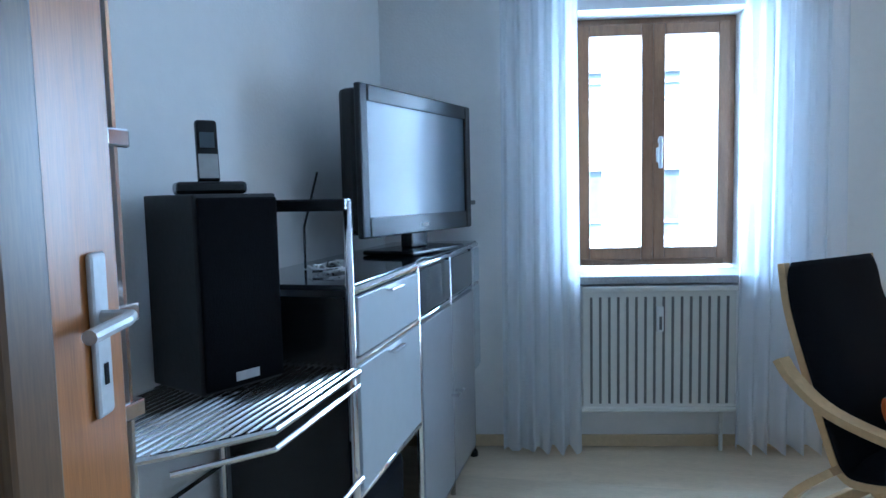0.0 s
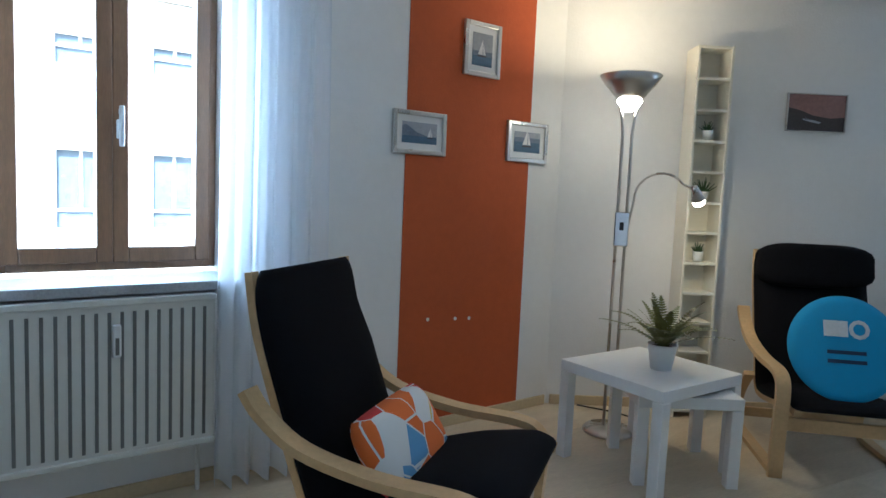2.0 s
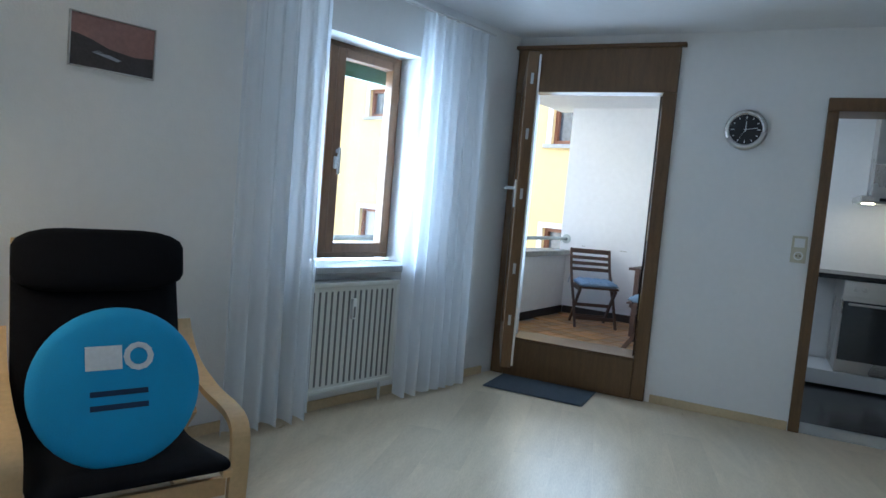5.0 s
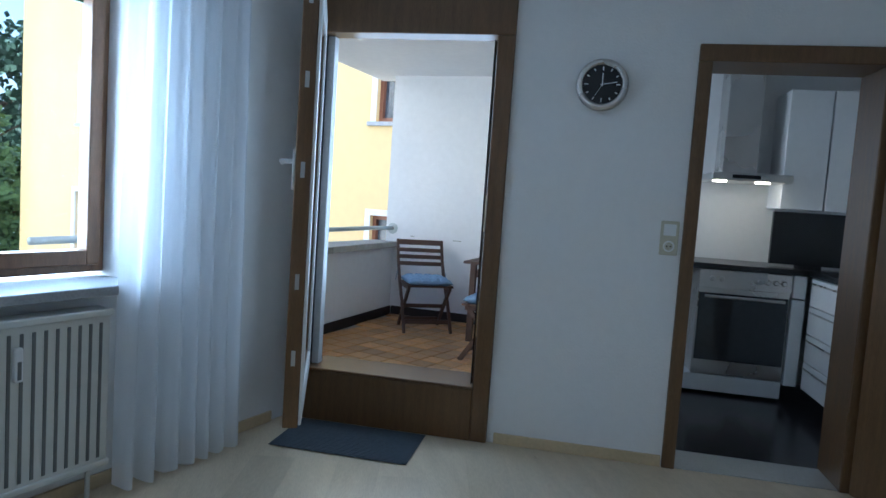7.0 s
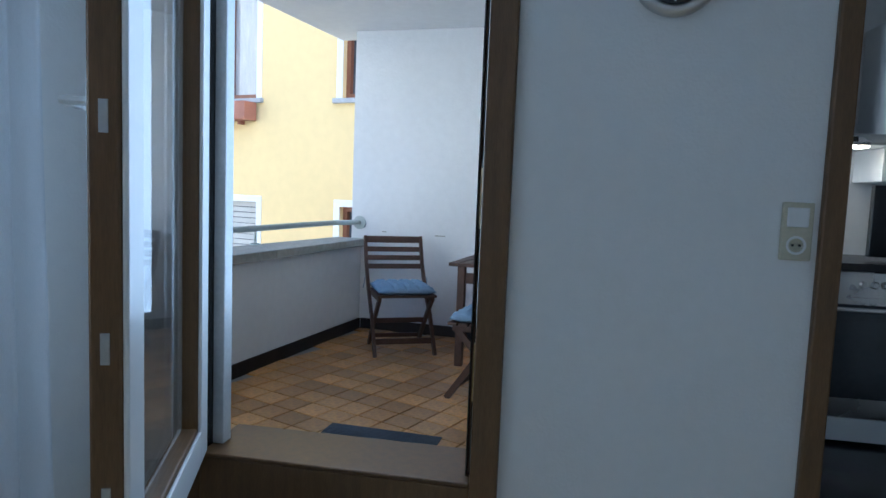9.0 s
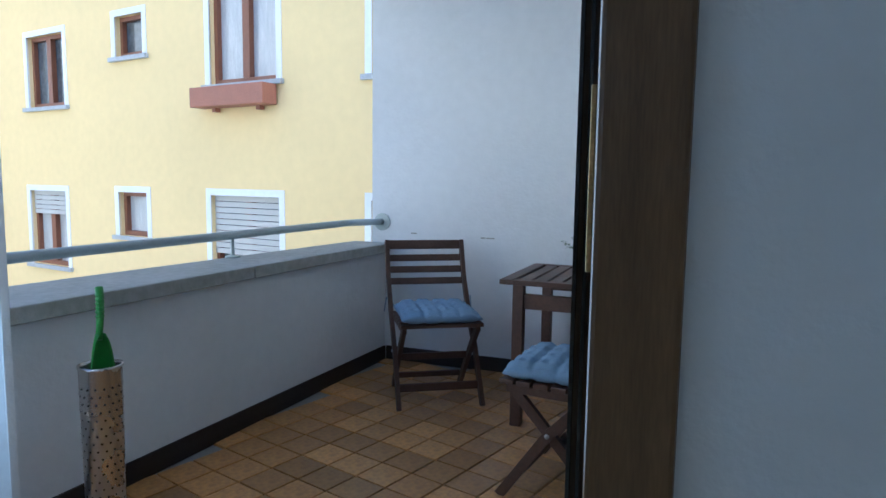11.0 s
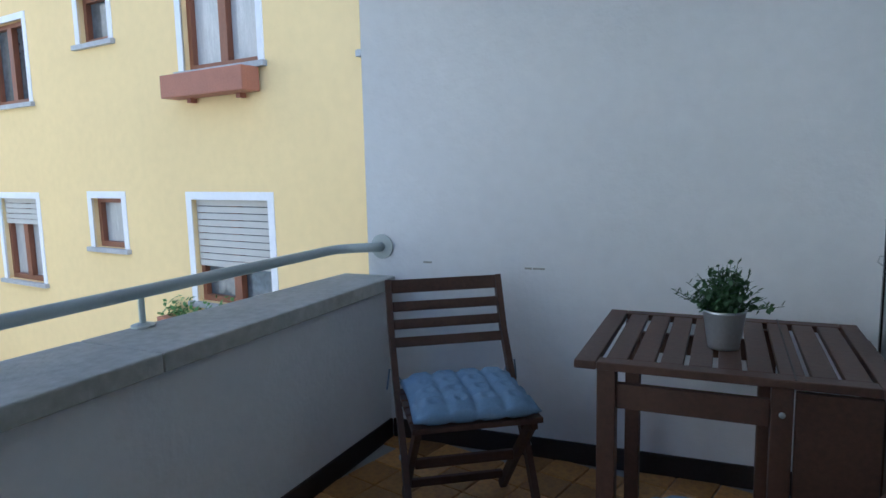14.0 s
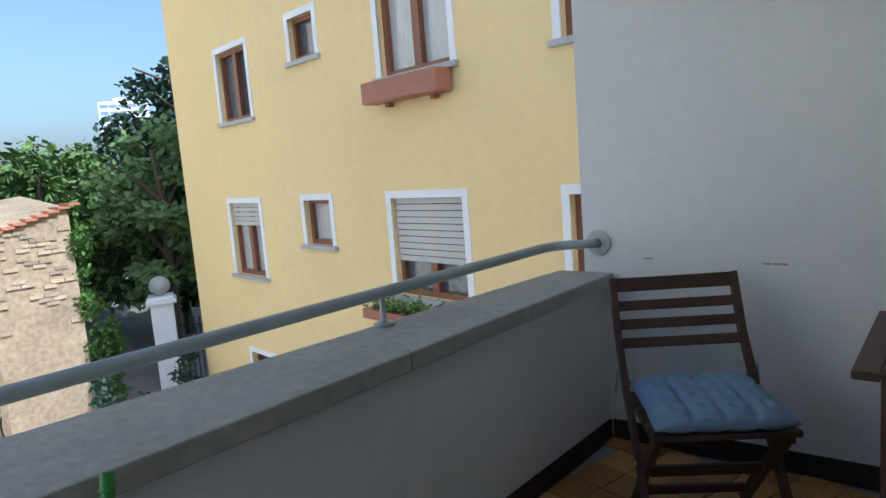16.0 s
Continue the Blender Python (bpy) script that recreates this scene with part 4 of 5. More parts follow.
for a, b, lo, hi, mt_ in ((0.02, 0.53, 0.80, 0.95, M_PANEL), (0.02, 0.53, 0.455, 0.775, M_PANEL), (1.39, 1.865, 0.80, 0.95, M_PANEL), (1.39, 1.865, 0.40, 0.775, M_PANEL)):
    d = part("drawer_front", B(a, b, -0.012, 0.004, lo, hi, 0.003), mt_, sb)
    part("handle", B((a + b) / 2 - min(0.05, (b - a) / 4), (a + b) / 2 + min(0.05, (b - a) / 4), -0.034, -0.0125, hi - 0.016, hi - 0.008, 0.002), M_CHROME, d, "chrome lip handle")
part("glass_flap", B(0.56, 1.36, -0.008, 0.0, 0.80, 0.95, 0.002), M_DKGLASS, sb, "smoked glass flap")
for a, b, hx in ((0.56, 0.965, 0.93), (0.975, 1.36, 1.0)):
    d = part("door", B(a, b, -0.012, 0.004, 0.06, 0.772, 0.003), M_PANEL2, sb)
    part("handle", T([(hx, -0.012, 0.42), (hx, -0.04, 0.42), (hx + 0.02, -0.04, 0.42)], 0.006, 8), M_CHROME, d)
part("side_panel", B(0.004, 0.012, 0.02, D - 0.02, 0.05, 0.95), M_BLACK, sb)
part("dark_bag", B(0.05, 0.50, 0.03, 0.30, 0.02, 0.40, 0.05), M_BLACKFAB, sb, "dark cloth hanging below the drawers")
for x in (0.545, 1.37):
    part("foot", lathe(bmesh.new(), [(0.02, 0), (0.018, 0.02), (0.012, 0.03)], 12, (x, 0, 0)), M_BLACK, sb)

gs = thing("wire_shelf", TVF, "chrome wire shelf unit with open grid boards", "shelf")
for zz in (0.77, 0.50):
    part("front_rod", T([(-0.01, -0.02, zz), (-0.42, -0.02, zz), (-0.56, 0.10, zz), (-0.60, 0.14, zz)], 0.008, 8), M_CHROME, gs)
    part("back_rod", T([(-0.01, D, zz), (-0.60, D, zz)], 0.008, 8), M_CHROME, gs)
part("lower_rod", T([(-0.01, -0.02, 0.735), (-0.42, -0.02, 0.735), (-0.56, 0.10, 0.735)], 0.006, 8), M_CHROME, gs)
for i in range(22):
    y = -0.005 + i * 0.0178
    x0 = -0.60 if y > 0.14 else -0.42 - (y + 0.02) * 1.15
    part("wire", T([(-0.012, y, 0.776), (x0, y, 0.776)], 0.0038, 6), M_CHROME, gs)
for x, y in ((-0.60, 0.14), (-0.60, 0.165), (-0.60, D)):
    part("pole", T([(x, y, 0.0), (x, y, 2.1)], 0.009, 8), M_CHROME, gs)
for z in (1.02, 1.30, 0.86):
    part("clamp", B(-0.625, -0.575, 0.125, 0.18, z - 0.015, z + 0.015, 0.004), M_CHROME, gs)

sk = thing("loudspeaker", TVF @ pose(-0.165, 0.265, 0.781, 0, 0, -23), "black box loudspeaker on the wire shelf", "loudspeaker")
part("cabinet", B(-0.105, 0.105, -0.10, 0.10, 0, 0.43, 0.004), M_BLACKASH, sk)
part("grille", B(-0.10, 0.10, -0.112, -0.1005, 0.008, 0.422, 0.004), M_BLACKFAB, sk, "black cloth grille")
part("badge", B(-0.03, 0.03, -0.1145, -0.1125, 0.02, 0.04), M_GREY, sk, "small grey badge")
ph = thing("cordless_phone", TVF @ pose(-0.165, 0.265, 1.2115, 0, 0, -48), "black and silver cordless phone in its cradle on the loudspeaker", "phone")
part("cradle", B(-0.075, 0.075, -0.05, 0.05, 0, 0.028, 0.008), M_BLACK, ph)
hs_ = part("handset", B(-0.024, 0.024, -0.012, 0.012, 0.02, 0.165, 0.007, pose(0, 0.0, 0.005, -8, 0, 0)), M_BLACK, ph)
part("keypad", B(-0.021, 0.021, -0.0145, -0.0125, 0.03, 0.085, 0.0, pose(0, 0.0, 0.005, -8, 0, 0)), M_GREY, hs_, "silver keypad")
part("display", B(-0.016, 0.016, -0.0145, -0.0125, 0.10, 0.135, 0.0, pose(0, 0.0, 0.005, -8, 0, 0)), M_SCREEN, hs_)

tv = thing("television", TVF @ pose(0.92, 0.115, 0.983, 0, 0, -14.0), "black flat-screen television on a swivel stand, switched off", "television")
part("stand_base", B(-0.20, 0.20, -0.11, 0.11, 0, 0.018, 0.008), M_BLACK, tv)
part("stand_neck", B(-0.06, 0.06, -0.02, 0.03, 0.018, 0.10, 0.006), M_BLACK, tv)
part("back_shell", B(-0.39, 0.39, -0.02, 0.055, 0.085, 0.575, 0.02), M_BLACK, tv)
for a, b, c, d in ((-0.40, -0.355, 0.075, 0.585), (0.355, 0.40, 0.075, 0.585), (-0.355, 0.355, 0.075, 0.145), (-0.355, 0.355, 0.53, 0.585)):
    part("bezel", B(a, b, -0.045, -0.0205, c, d, 0.006), M_BLACK, tv, "glossy black bezel")
part("screen", B(-0.357, 0.357, -0.034, -0.0205, 0.143, 0.532), M_SCREEN, tv, "dark glossy screen")
part("maker_badge", B(-0.025, 0.025, -0.0475, -0.0455, 0.10, 0.112), M_GREY, tv)
cb = thing("cable_tangle", TVF @ pose(0.30, 0.18, 0.983), "loose white and black cables on the sideboard top", "cable")
for k in range(4):
    rnd = random.Random(k)
    part("cable", T([(0.12 * math.cos(i * 0.7 + k) + 0.03 * i / 9, 0.06 * math.sin(i * 0.9 + k), 0.006 + 0.012 * rnd.random()) for i in range(14)], 0.003, 5), M_WHITE if k < 3 else M_BLACK, cb)
part("hanging_cable", T([(0.25, 0.16, 0.30), (0.16, 0.17, 0.12), (0.02, 0.10, 0.004)], 0.004, 6), M_BLACK, cb)

# ---- kitchen seen through its door ----
KF = W3 @ pose(0, 0.0, 0)
def kbox(name, x0, x1, y0, y1, z0, z1, mtl, parent=None, label="", bev=0.003):
    return part(name, B(x0, x1, y0, y1, z0, z1, bev), mtl, parent, label)
sheet("kitchen_floor", [tuple(on(W3, a, b).xy) for a, b in ((2.0, 0.0), (4.2, 0.0), (4.2, 2.5), (1.95, 2.5))], -0.2, -0.001, M_KFLOOR, "dark glossy kitchen floor tiles", "floor")
wall("kitchen_far_wall", W3 @ pose(0, 2.05, 0), 4.3, CEIL, 0.2, [], M_WALL, "white kitchen wall with a pale splashback", x_start=1.66)
wall("kitchen_side_wall", W3 @ pose(3.45, 0.24, 0, 0, 0, 90), 1.9, CEIL, -0.2, [], M_WALL, "white kitchen wall")
YB = 2.05
cook = thing("oven", KF @ pose(0.34, 0, 0), "built-in steel and black glass oven with knobs", "oven")
kbox("body", 1.95, 2.53, YB - 0.58, YB - 0.01, 0.14, 0.86, M_STEEL, cook)
kbox("oven_door", 1.96, 2.52, YB - 0.60, YB - 0.581, 0.24, 0.70, M_DKGLASS, cook, "black glass oven door")
kbox("control_panel", 1.95, 2.53, YB - 0.605, YB - 0.581, 0.735, 0.86, M_STEEL, cook)
part("door_bar", T([(1.99, YB - 0.63, 0.68), (2.49, YB - 0.63, 0.68)], 0.010, 8), M_STEEL, cook)
for x in (2.03, 2.09, 2.33, 2.38, 2.43, 2.48):
    bm = lathe(bmesh.new(), [(0.018, 0), (0.018, 0.012), (0.013, 0.02)], 12)
    bmesh.ops.transform(bm, matrix=pose(x, YB - 0.605, 0.80, 90), verts=bm.verts)
    part("knob", bm, M_STEEL, cook)
kc = thing("kitchen_cabinet", KF, "white kitchen base cabinets with steel bar handles", "cabinet")
kbox("plinth_front", 1.95, 2.87, YB - 0.58, YB - 0.02, 0.02, 0.135, M_WHITE, kc)
kbox("door", 2.88, 2.96, YB - 0.60, YB - 0.01, 0.12, 0.70, M_WHITE, kc)
kbox("drawer", 2.88, 2.96, YB - 0.60, YB - 0.01, 0.71, 0.86, M_WHITE, kc)
kc2 = thing("kitchen_cabinet", KF, "white kitchen drawer unit with steel bar handles", "cabinet")
for i in range(4):
    z0 = 0.12 + i * 0.185
    d = kbox("drawer", 2.98, 3.42, YB - 1.20, YB - 0.62, z0, z0 + 0.178, M_WHITE, kc2)
    part("bar_handle", T([(2.955, YB - 1.12, z0 + 0.15), (2.955, YB - 0.70, z0 + 0.15)], 0.006, 8), M_STEEL, d)
kc3 = thing("tall_cabinet", KF, "tall white kitchen cabinet with long steel handles", "cabinet")
kbox("body", 3.0, 3.42, 0.55, YB - 1.21, 0.1, 2.2, M_WHITE, kc3)
for z0, z1 in ((0.95, 1.45), (1.5, 2.1)):
    part("bar_handle", T([(2.985, YB - 1.27, z0), (2.985, YB - 1.27, z1)], 0.007, 8), M_STEEL, kc3)
wt = put(tagged(part("kitchen_worktop", box(B(1.9, 3.43, YB - 0.62, YB - 0.003, 0.862, 0.90, 0.004), 2.96, 3.43, YB - 1.2, YB - 0.62, 0.862, 0.90, 0.004), M_BLACK), "black stone kitchen worktop on the cabinets", "worktop"), KF)
hood = thing("cooker_hood", KF @ pose(0.30, 0, 0), "brushed steel chimney cooker hood with lamps", "cooker hood")
kbox("chimney", 2.13, 2.36, YB - 0.28, YB - 0.003, 1.53, 2.32, M_STEEL, hood)
kbox("canopy", 2.03, 2.55, YB - 0.48, YB - 0.003, 1.47, 1.525, M_STEEL, hood, bev=0.012)
kbox("control_strip", 2.16, 2.34, YB - 0.4825, YB - 0.4805, 1.485, 1.51, M_BLACK, hood)
for x in (2.1, 2.38):
    kbox("hood_lamp", x - 0.04, x + 0.04, YB - 0.42, YB - 0.34, 1.462, 1.468, M_BULB, hood)
uc = thing("wall_cabinet", KF, "white kitchen wall cabinet, closed", "cabinet")
kbox("door", 2.82, 3.09, YB - 0.34, YB - 0.003, 1.30, 2.12, M_WHITE, uc)
kbox("door", 3.10, 3.4, YB - 0.34, YB - 0.003, 1.30, 2.12, M_WHITE, uc)
sc = thing("black_panel", KF @ pose(0.27, 0, 0), "black television set on the worktop", "television")
kbox("screen", 2.50, 3.0, YB - 0.40, YB - 0.36, 0.92, 1.28, M_BLACK, sc)
kbox("stand", 2.68, 2.82, YB - 0.44, YB - 0.32, 0.901, 0.921, M_BLACK, sc)


# ---- balcony ----
cp = thing("coping", PAR, "weathered grey concrete coping on the parapet", "coping", kind="structure")
xs = [-3.7, -2.55, -1.28, 0.0]
for a, b in zip(xs, xs[1:]):
    bm = B(a + 0.002, b - 0.002, -0.045, 0.30, 0.690, 0.748, 0.006)
    for v in bm.verts:
        if v.co.y > 0.2:
            v.co.y += -0.08 - 0.062 * v.co.x
    part("coping_slab", bm, M_CONC, cp)
rl = thing("handrail", PAR, "grey painted tubular steel handrail on short posts", "handrail")
part("tube", T([(-3.7, 0.307, 0.85), (-2.2, 0.293, 0.855), (-1.09, 0.257, 0.86), (-0.14, 0.213, 0.868), (-0.09, 0.19, 0.87), (-0.06, 0.12, 0.874), (-0.05, 0.06, 0.877), (-0.03, 0.025, 0.878), (-0.004, 0.02, 0.878)], 0.021, 14), M_RAIL, rl, smooth=True)
bm = lathe(bmesh.new(), [(0.055, 0), (0.055, 0.006), (0.03, 0.010)], 24)
bmesh.ops.transform(bm, matrix=pose(-0.001, 0.018, 0.878, 0, -90, 0), verts=bm.verts)
part("wall_flange", bm, M_RAIL, rl)
for x, y in ((-1.09, 0.257), (-2.55, 0.297)):
    part("post", T([(x, y, 0.752), (x, y, 0.855)], 0.010, 10), M_RAIL, rl)
    part("post_foot", lathe(bmesh.new(), [(0.036, 0.7485), (0.036, 0.756), (0.015, 0.762)], 20, (x, y, 0)), M_RAIL, rl)
sk1 = part("skirting_parapet", B(-3.7, -0.012, -0.014, -0.001, -0.005, 0.085, 0.003), M_BITUMEN)
put(tagged(sk1, "dark tiled skirting along the parapet", "skirting", kind="structure"), PAR)
sk2 = part("skirting_end", B(-0.014, -0.001, -2.0, -0.016, -0.005, 0.085, 0.003), M_BITUMEN)
put(tagged(sk2, "dark tiled skirting along the end wall", "skirting", kind="structure"), BAL)
st2 = thing("wall_chip", BAL, "grey chipped plaster marks on the end wall", "wall mark", kind="structure")
for y, z, w in ((-0.665, 0.80, 0.03), (-0.72, 0.80, 0.05), (-0.22, 0.81, 0.04), (-0.60, 0.22, 0.012)):
    part("chip", B(-0.0022, 0.001, y, y + w, z, z + 0.008, 0.001), M_CONC, st2)

# wall between balcony and kitchen, with its window
IW = along((6.27, -0.96), -31.386)
IL = 2.74
wall("balcony_inner_wall", IW, IL, BCEIL, -0.2, [(0.40, 1.96, 0.84, 2.12)], M_BALC, "white wall between balcony and kitchen")
kw = thing("window_3", IW, "grey-green framed kitchen window with white sashes over painted panels", "window", kind="structure")
for a, b, c, d in ((0.40, 0.50, 0.84, 2.12), (1.07, 1.15, 0.84, 2.12), (1.86, 1.96, 0.84, 2.12), (0.50, 1.07, 0.84, 0.89), (1.15, 1.86, 0.84, 0.89), (0.50, 1.07, 2.05, 2.12), (1.15, 1.86, 2.05, 2.12)):
    part("window_frame", B(a, b, -0.09, 0.022, c, d, 0.006), M_FRAMEGG, kw, "grey-green painted frame")
for a, b in ((0.505, 1.065), (1.155, 1.855)):
    sash_bm = bmesh.new()
    for c, d, e, f in ((a, a + 0.07, 0.895, 2.045), (b - 0.07, b, 0.895, 2.045), (a + 0.07, b - 0.07, 0.895, 0.975), (a + 0.07, b - 0.07, 1.97, 2.045)):
        box(sash_bm, c, d, -0.075, 0.004, e, f, 0.005)
    sash = part("sash", sash_bm, M_WHITE, kw, "white painted sash")
    g = part("pane", B(a + 0.065, b - 0.065, -0.045, -0.039, 0.97, 1.975), M_GLASS, sash)
    g.visible_shadow = False
part("window_sill", B(0.34, 2.0, 0.0005, 0.05, 0.80, 0.836, 0.005), M_FRAMEGG, kw)
# apron panel: its colour carries the reflected sky
part("apron_panel", B(0.10, 2.06, 0.0005, 0.012, 0.02, 0.797, 0.004), M_PANELSKY, kw, "painted panel below the window, reflected sky blue put into its colour")
for a, b, c, d in ((0.10, 0.20, 0.02, 0.797), (1.06, 1.16, 0.10, 0.70), (1.96, 2.06, 0.02, 0.797), (0.20, 1.96, 0.705, 0.797), (0.20, 1.96, 0.02, 0.095)):
    part("panel_rail", B(a, b, 0.0125, 0.026, c, d, 0.004), M_FRAMEGG, kw, "grey-green painted rail")
part("wide_post", B(0.03, 0.335, 0.0005, 0.035, 0.80, 2.3, 0.005), M_FRAMEGG, kw, "broad grey-green post")
part("post_strip", B(1.97, 2.06, 0.0005, 0.03, 0.80, 2.3, 0.004), M_FRAMEGG, kw)
part("rubber_strip", B(2.56, 2.58, 0.001, 0.035, 0.57, 2.35, 0.002), M_BLACK, kw, "black rubber strip")
part("strip_holder", B(2.535, 2.558, 0.001, 0.03, 0.57, 2.35, 0.002), M_ZINC, kw, "aluminium strip")
part("catch", box(B(2.06, 2.10, 0.001, 0.05, 1.00, 1.06, 0.004), 2.10, 2.54, 0.032, 0.045, 1.022, 1.036, 0.003), M_ZINC, kw)
part("wall_hook", T([(2.66, 0.0, 0.90), (2.66, 0.03, 0.90), (2.66, 0.035, 0.88), (2.66, 0.02, 0.87)], 0.003, 6), M_ZINC, kw, "small wire hook")


lamp = new("kitchen_daylight", bpy.data.lights.new("kitchen_daylight", "AREA"))
lamp.data.shape, lamp.data.size, lamp.data.size_y = "RECTANGLE", 1.4, 1.1
lamp.data.energy, lamp.data.color = 1.4, (0.85, 0.93, 1.0)
lamp.matrix_world = IW @ pose(1.18, -0.12, 1.47, -90, 0, 0)


def slat_chair(m, label):
    c = thing("folding_chair", m, label, "folding chair", "slatted balcony chairs")
    W = 0.215
    for s in (-1, 1):
        x = s * W
        back = [(x, 0.20, 0.0), (x, 0.02, 0.26), (x, -0.14, 0.43), (x, -0.26, 0.60), (x, -0.345, 0.80)]
        bm = strip([(b, c_) for _, b, c_ in back], 0.022, 0.036)
        bmesh.ops.translate(bm, verts=bm.verts, vec=(x, 0, 0))
        part("long_leg", bm, M_TEAK, c)
        x2 = s * (W - 0.026)
        bm = strip([(-0.21, 0.0), (-0.03, 0.20), (0.17, 0.405)], 0.022, 0.036)
        bmesh.ops.translate(bm, verts=bm.verts, vec=(x2, 0, 0))
        part("short_leg", bm, M_TEAK, c)
        part("seat_rail", B(x2 - 0.011, x2 + 0.011, -0.17, 0.19, 0.385, 0.415, 0.003), M_TEAK, c)
        bm = lathe(bmesh.new(), [(0.009, 0), (0.009, 0.004), (0.005, 0.006)], 10)
        bmesh.ops.transform(bm, matrix=pose(s * (W + 0.011), 0.02, 0.26, 0, s * 90, 0), verts=bm.verts)
        part("bolt", bm, M_ZINC, c)
    for i in range(6):
        y = -0.17 + i * 0.066
        part("seat_slat", B(-W + 0.005, W - 0.005, y, y + 0.055, 0.416, 0.434, 0.003), M_TEAK, c)
    for z, h in ((0.755, 0.05), (0.690, 0.036), (0.628, 0.036), (0.566, 0.036)):
        f = (z - 0.60) / 0.20
        y = -0.26 - 0.085 * f
        part("back_slat", B(-W + 0.012, W - 0.012, -0.009, 0.009, 0, h, 0.003, pose(0, y + 0.004, z, 22 - 4 * f, 0, 0)), M_TEAK, c)
    part("foot_bar", B(-W + 0.012, W - 0.012, 0.125, 0.145, 0.075, 0.115, 0.003), M_TEAK, c)
    part("foot_bar", B(-W + 0.04, W - 0.04, -0.165, -0.145, 0.06, 0.09, 0.003), M_TEAK, c)
    part("stretcher", B(-W + 0.04, W - 0.04, -0.02, 0.0, 0.20, 0.235, 0.003), M_TEAK, c)
    return c


def seat_pad(m, label):
    c = thing("seat_pad", m, label, "cushion", "seat pads")
    n, W = 40, 0.40
    bm = bmesh.new()
    grid = {}
    for sgn in (1, -1):
        for j in range(n + 1):
            for i in range(n + 1):
                u, v = i / n, j / n
                if sgn < 0 and (i in (0, n) or j in (0, n)):
                    grid[sgn, i, j] = grid[1, i, j]
                    continue
                ed_ = max(0, 1 - abs(2 * u - 1) ** 6) ** 0.4 * max(0, 1 - abs(2 * v - 1) ** 6) ** 0.4
                q = 0.0
                for a in range(4):
                    for b in range(4):
                        dx, dy = u - (a + 0.75) / 4.5, v - (b + 0.75) / 4.5
                        q += math.exp(-(dx * dx + dy * dy) / 0.0010)
                seam = 0.20 * (abs(math.cos(math.pi * (u * 4.5 - 0.25))) ** 8 + abs(math.cos(math.pi * (v * 4.5 - 0.25))) ** 8)
                h = 0.052 * ed_ * (1 - 0.40 * min(1, q) - seam * 1.5)
                wob = 0.006 * math.sin(9 * u + 5 * v) * (1 if i in (0, n) or j in (0, n) else 0)
                grid[sgn, i, j] = bm.verts.new(((u - 0.5) * W + wob, (v - 0.5) * W + wob * 0.7, sgn * h * (1 if sgn > 0 else 0.6)))
        for j in range(n):
            for i in range(n):
                q4 = [grid[sgn, i, j], grid[sgn, i + 1, j], grid[sgn, i + 1, j + 1], grid[sgn, i, j + 1]]
                bm.faces.new(q4 if sgn > 0 else q4[::-1])
    part("pad", bm, M_CUSH, c, smooth=True)
    for s in (-1, 1):
        part("tie", T([(s * 0.19, -0.19, 0.0), (s * 0.215, -0.23, 0.03), (s * 0.235, -0.20, 0.05), (s * 0.245, -0.215, -0.03)], 0.0035, 5), M_CUSH, c, "fabric tie")
    return c


C1 = along((8.745, -0.94), 93)
C2 = along((7.68, -1.32), -38)
slat_chair(C1, "brown stained slatted folding chair beside the parapet")
slat_chair(C2, "brown stained slatted folding chair beside the table")
seat_pad(C1 @ pose(0, 0.02, 0.456), "tufted blue-grey seat pad tied to the chair")
seat_pad(C2 @ pose(0, 0.02, 0.456, 0, 0, 4), "tufted blue-grey seat pad tied to the chair")

BT = along((8.385, -1.675), -31)
bt = thing("gateleg_table", BT, "brown stained slatted folding table with a drop leaf", "table")
bw, bl = 0.33, 0.385   # half sizes: x away from the camera, y along the end wall
part("frame_bar", B(-bw, bw, bl - 0.06, bl, 0.672, 0.695, 0.003), M_TEAK, bt)
part("frame_bar", B(-bw, bw, -bl, -bl + 0.05, 0.672, 0.695, 0.003), M_TEAK, bt)
part("frame_bar", B(-bw, -bw + 0.05, -bl + 0.051, bl - 0.061, 0.672, 0.695, 0.003), M_TEAK, bt)
part("frame_bar", B(bw - 0.05, bw, -bl + 0.051, bl - 0.061, 0.672, 0.695, 0.003), M_TEAK, bt)
ns = 9
for i in range(ns):
    y = -bl + 0.060 + i * (2 * bl - 0.125) / ns
    part("top_slat", B(-bw + 0.052, bw - 0.052, y, y + 0.058, 0.676, 0.694, 0.003), M_TEAK, bt)
part("leaf_joint", B(-bw, bw, -0.158, -0.154, 0.6955, 0.697), M_BLACK, bt)
for x in (-bw + 0.04, bw - 0.04):
    for y in (bl - 0.085, -0.13):
        part("leg", B(x - 0.025, x + 0.025, y - 0.025, y + 0.025, 0, 0.671, 0.003), M_TEAK, bt)
    part("apron", B(x - 0.012, x + 0.012, -0.104, bl - 0.111, 0.56, 0.63, 0.003), M_TEAK, bt)
part("gate_panel", B(-bw + 0.02, -bw + 0.04, -bl + 0.04, -0.16, 0.03, 0.66, 0.003), M_TEAK, bt)
for i in range(5):
    y = -bl - 0.012 - i * 0.0
    part("drop_leaf_slat", B(-bw + 0.03 + i * 0.12, -bw + 0.13 + i * 0.12, -bl - 0.03, -bl - 0.012, 0.10, 0.66, 0.003), M_TEAK, bt)
bm = lathe(bmesh.new(), [(0.008, 0), (0.008, 0.003), (0.004, 0.005)], 10)
bmesh.ops.transform(bm, matrix=pose(-bw + 0.014, -0.13, 0.60, 0, -90, 0), verts=bm.verts)
part("bolt", bm, M_ZINC, bt)

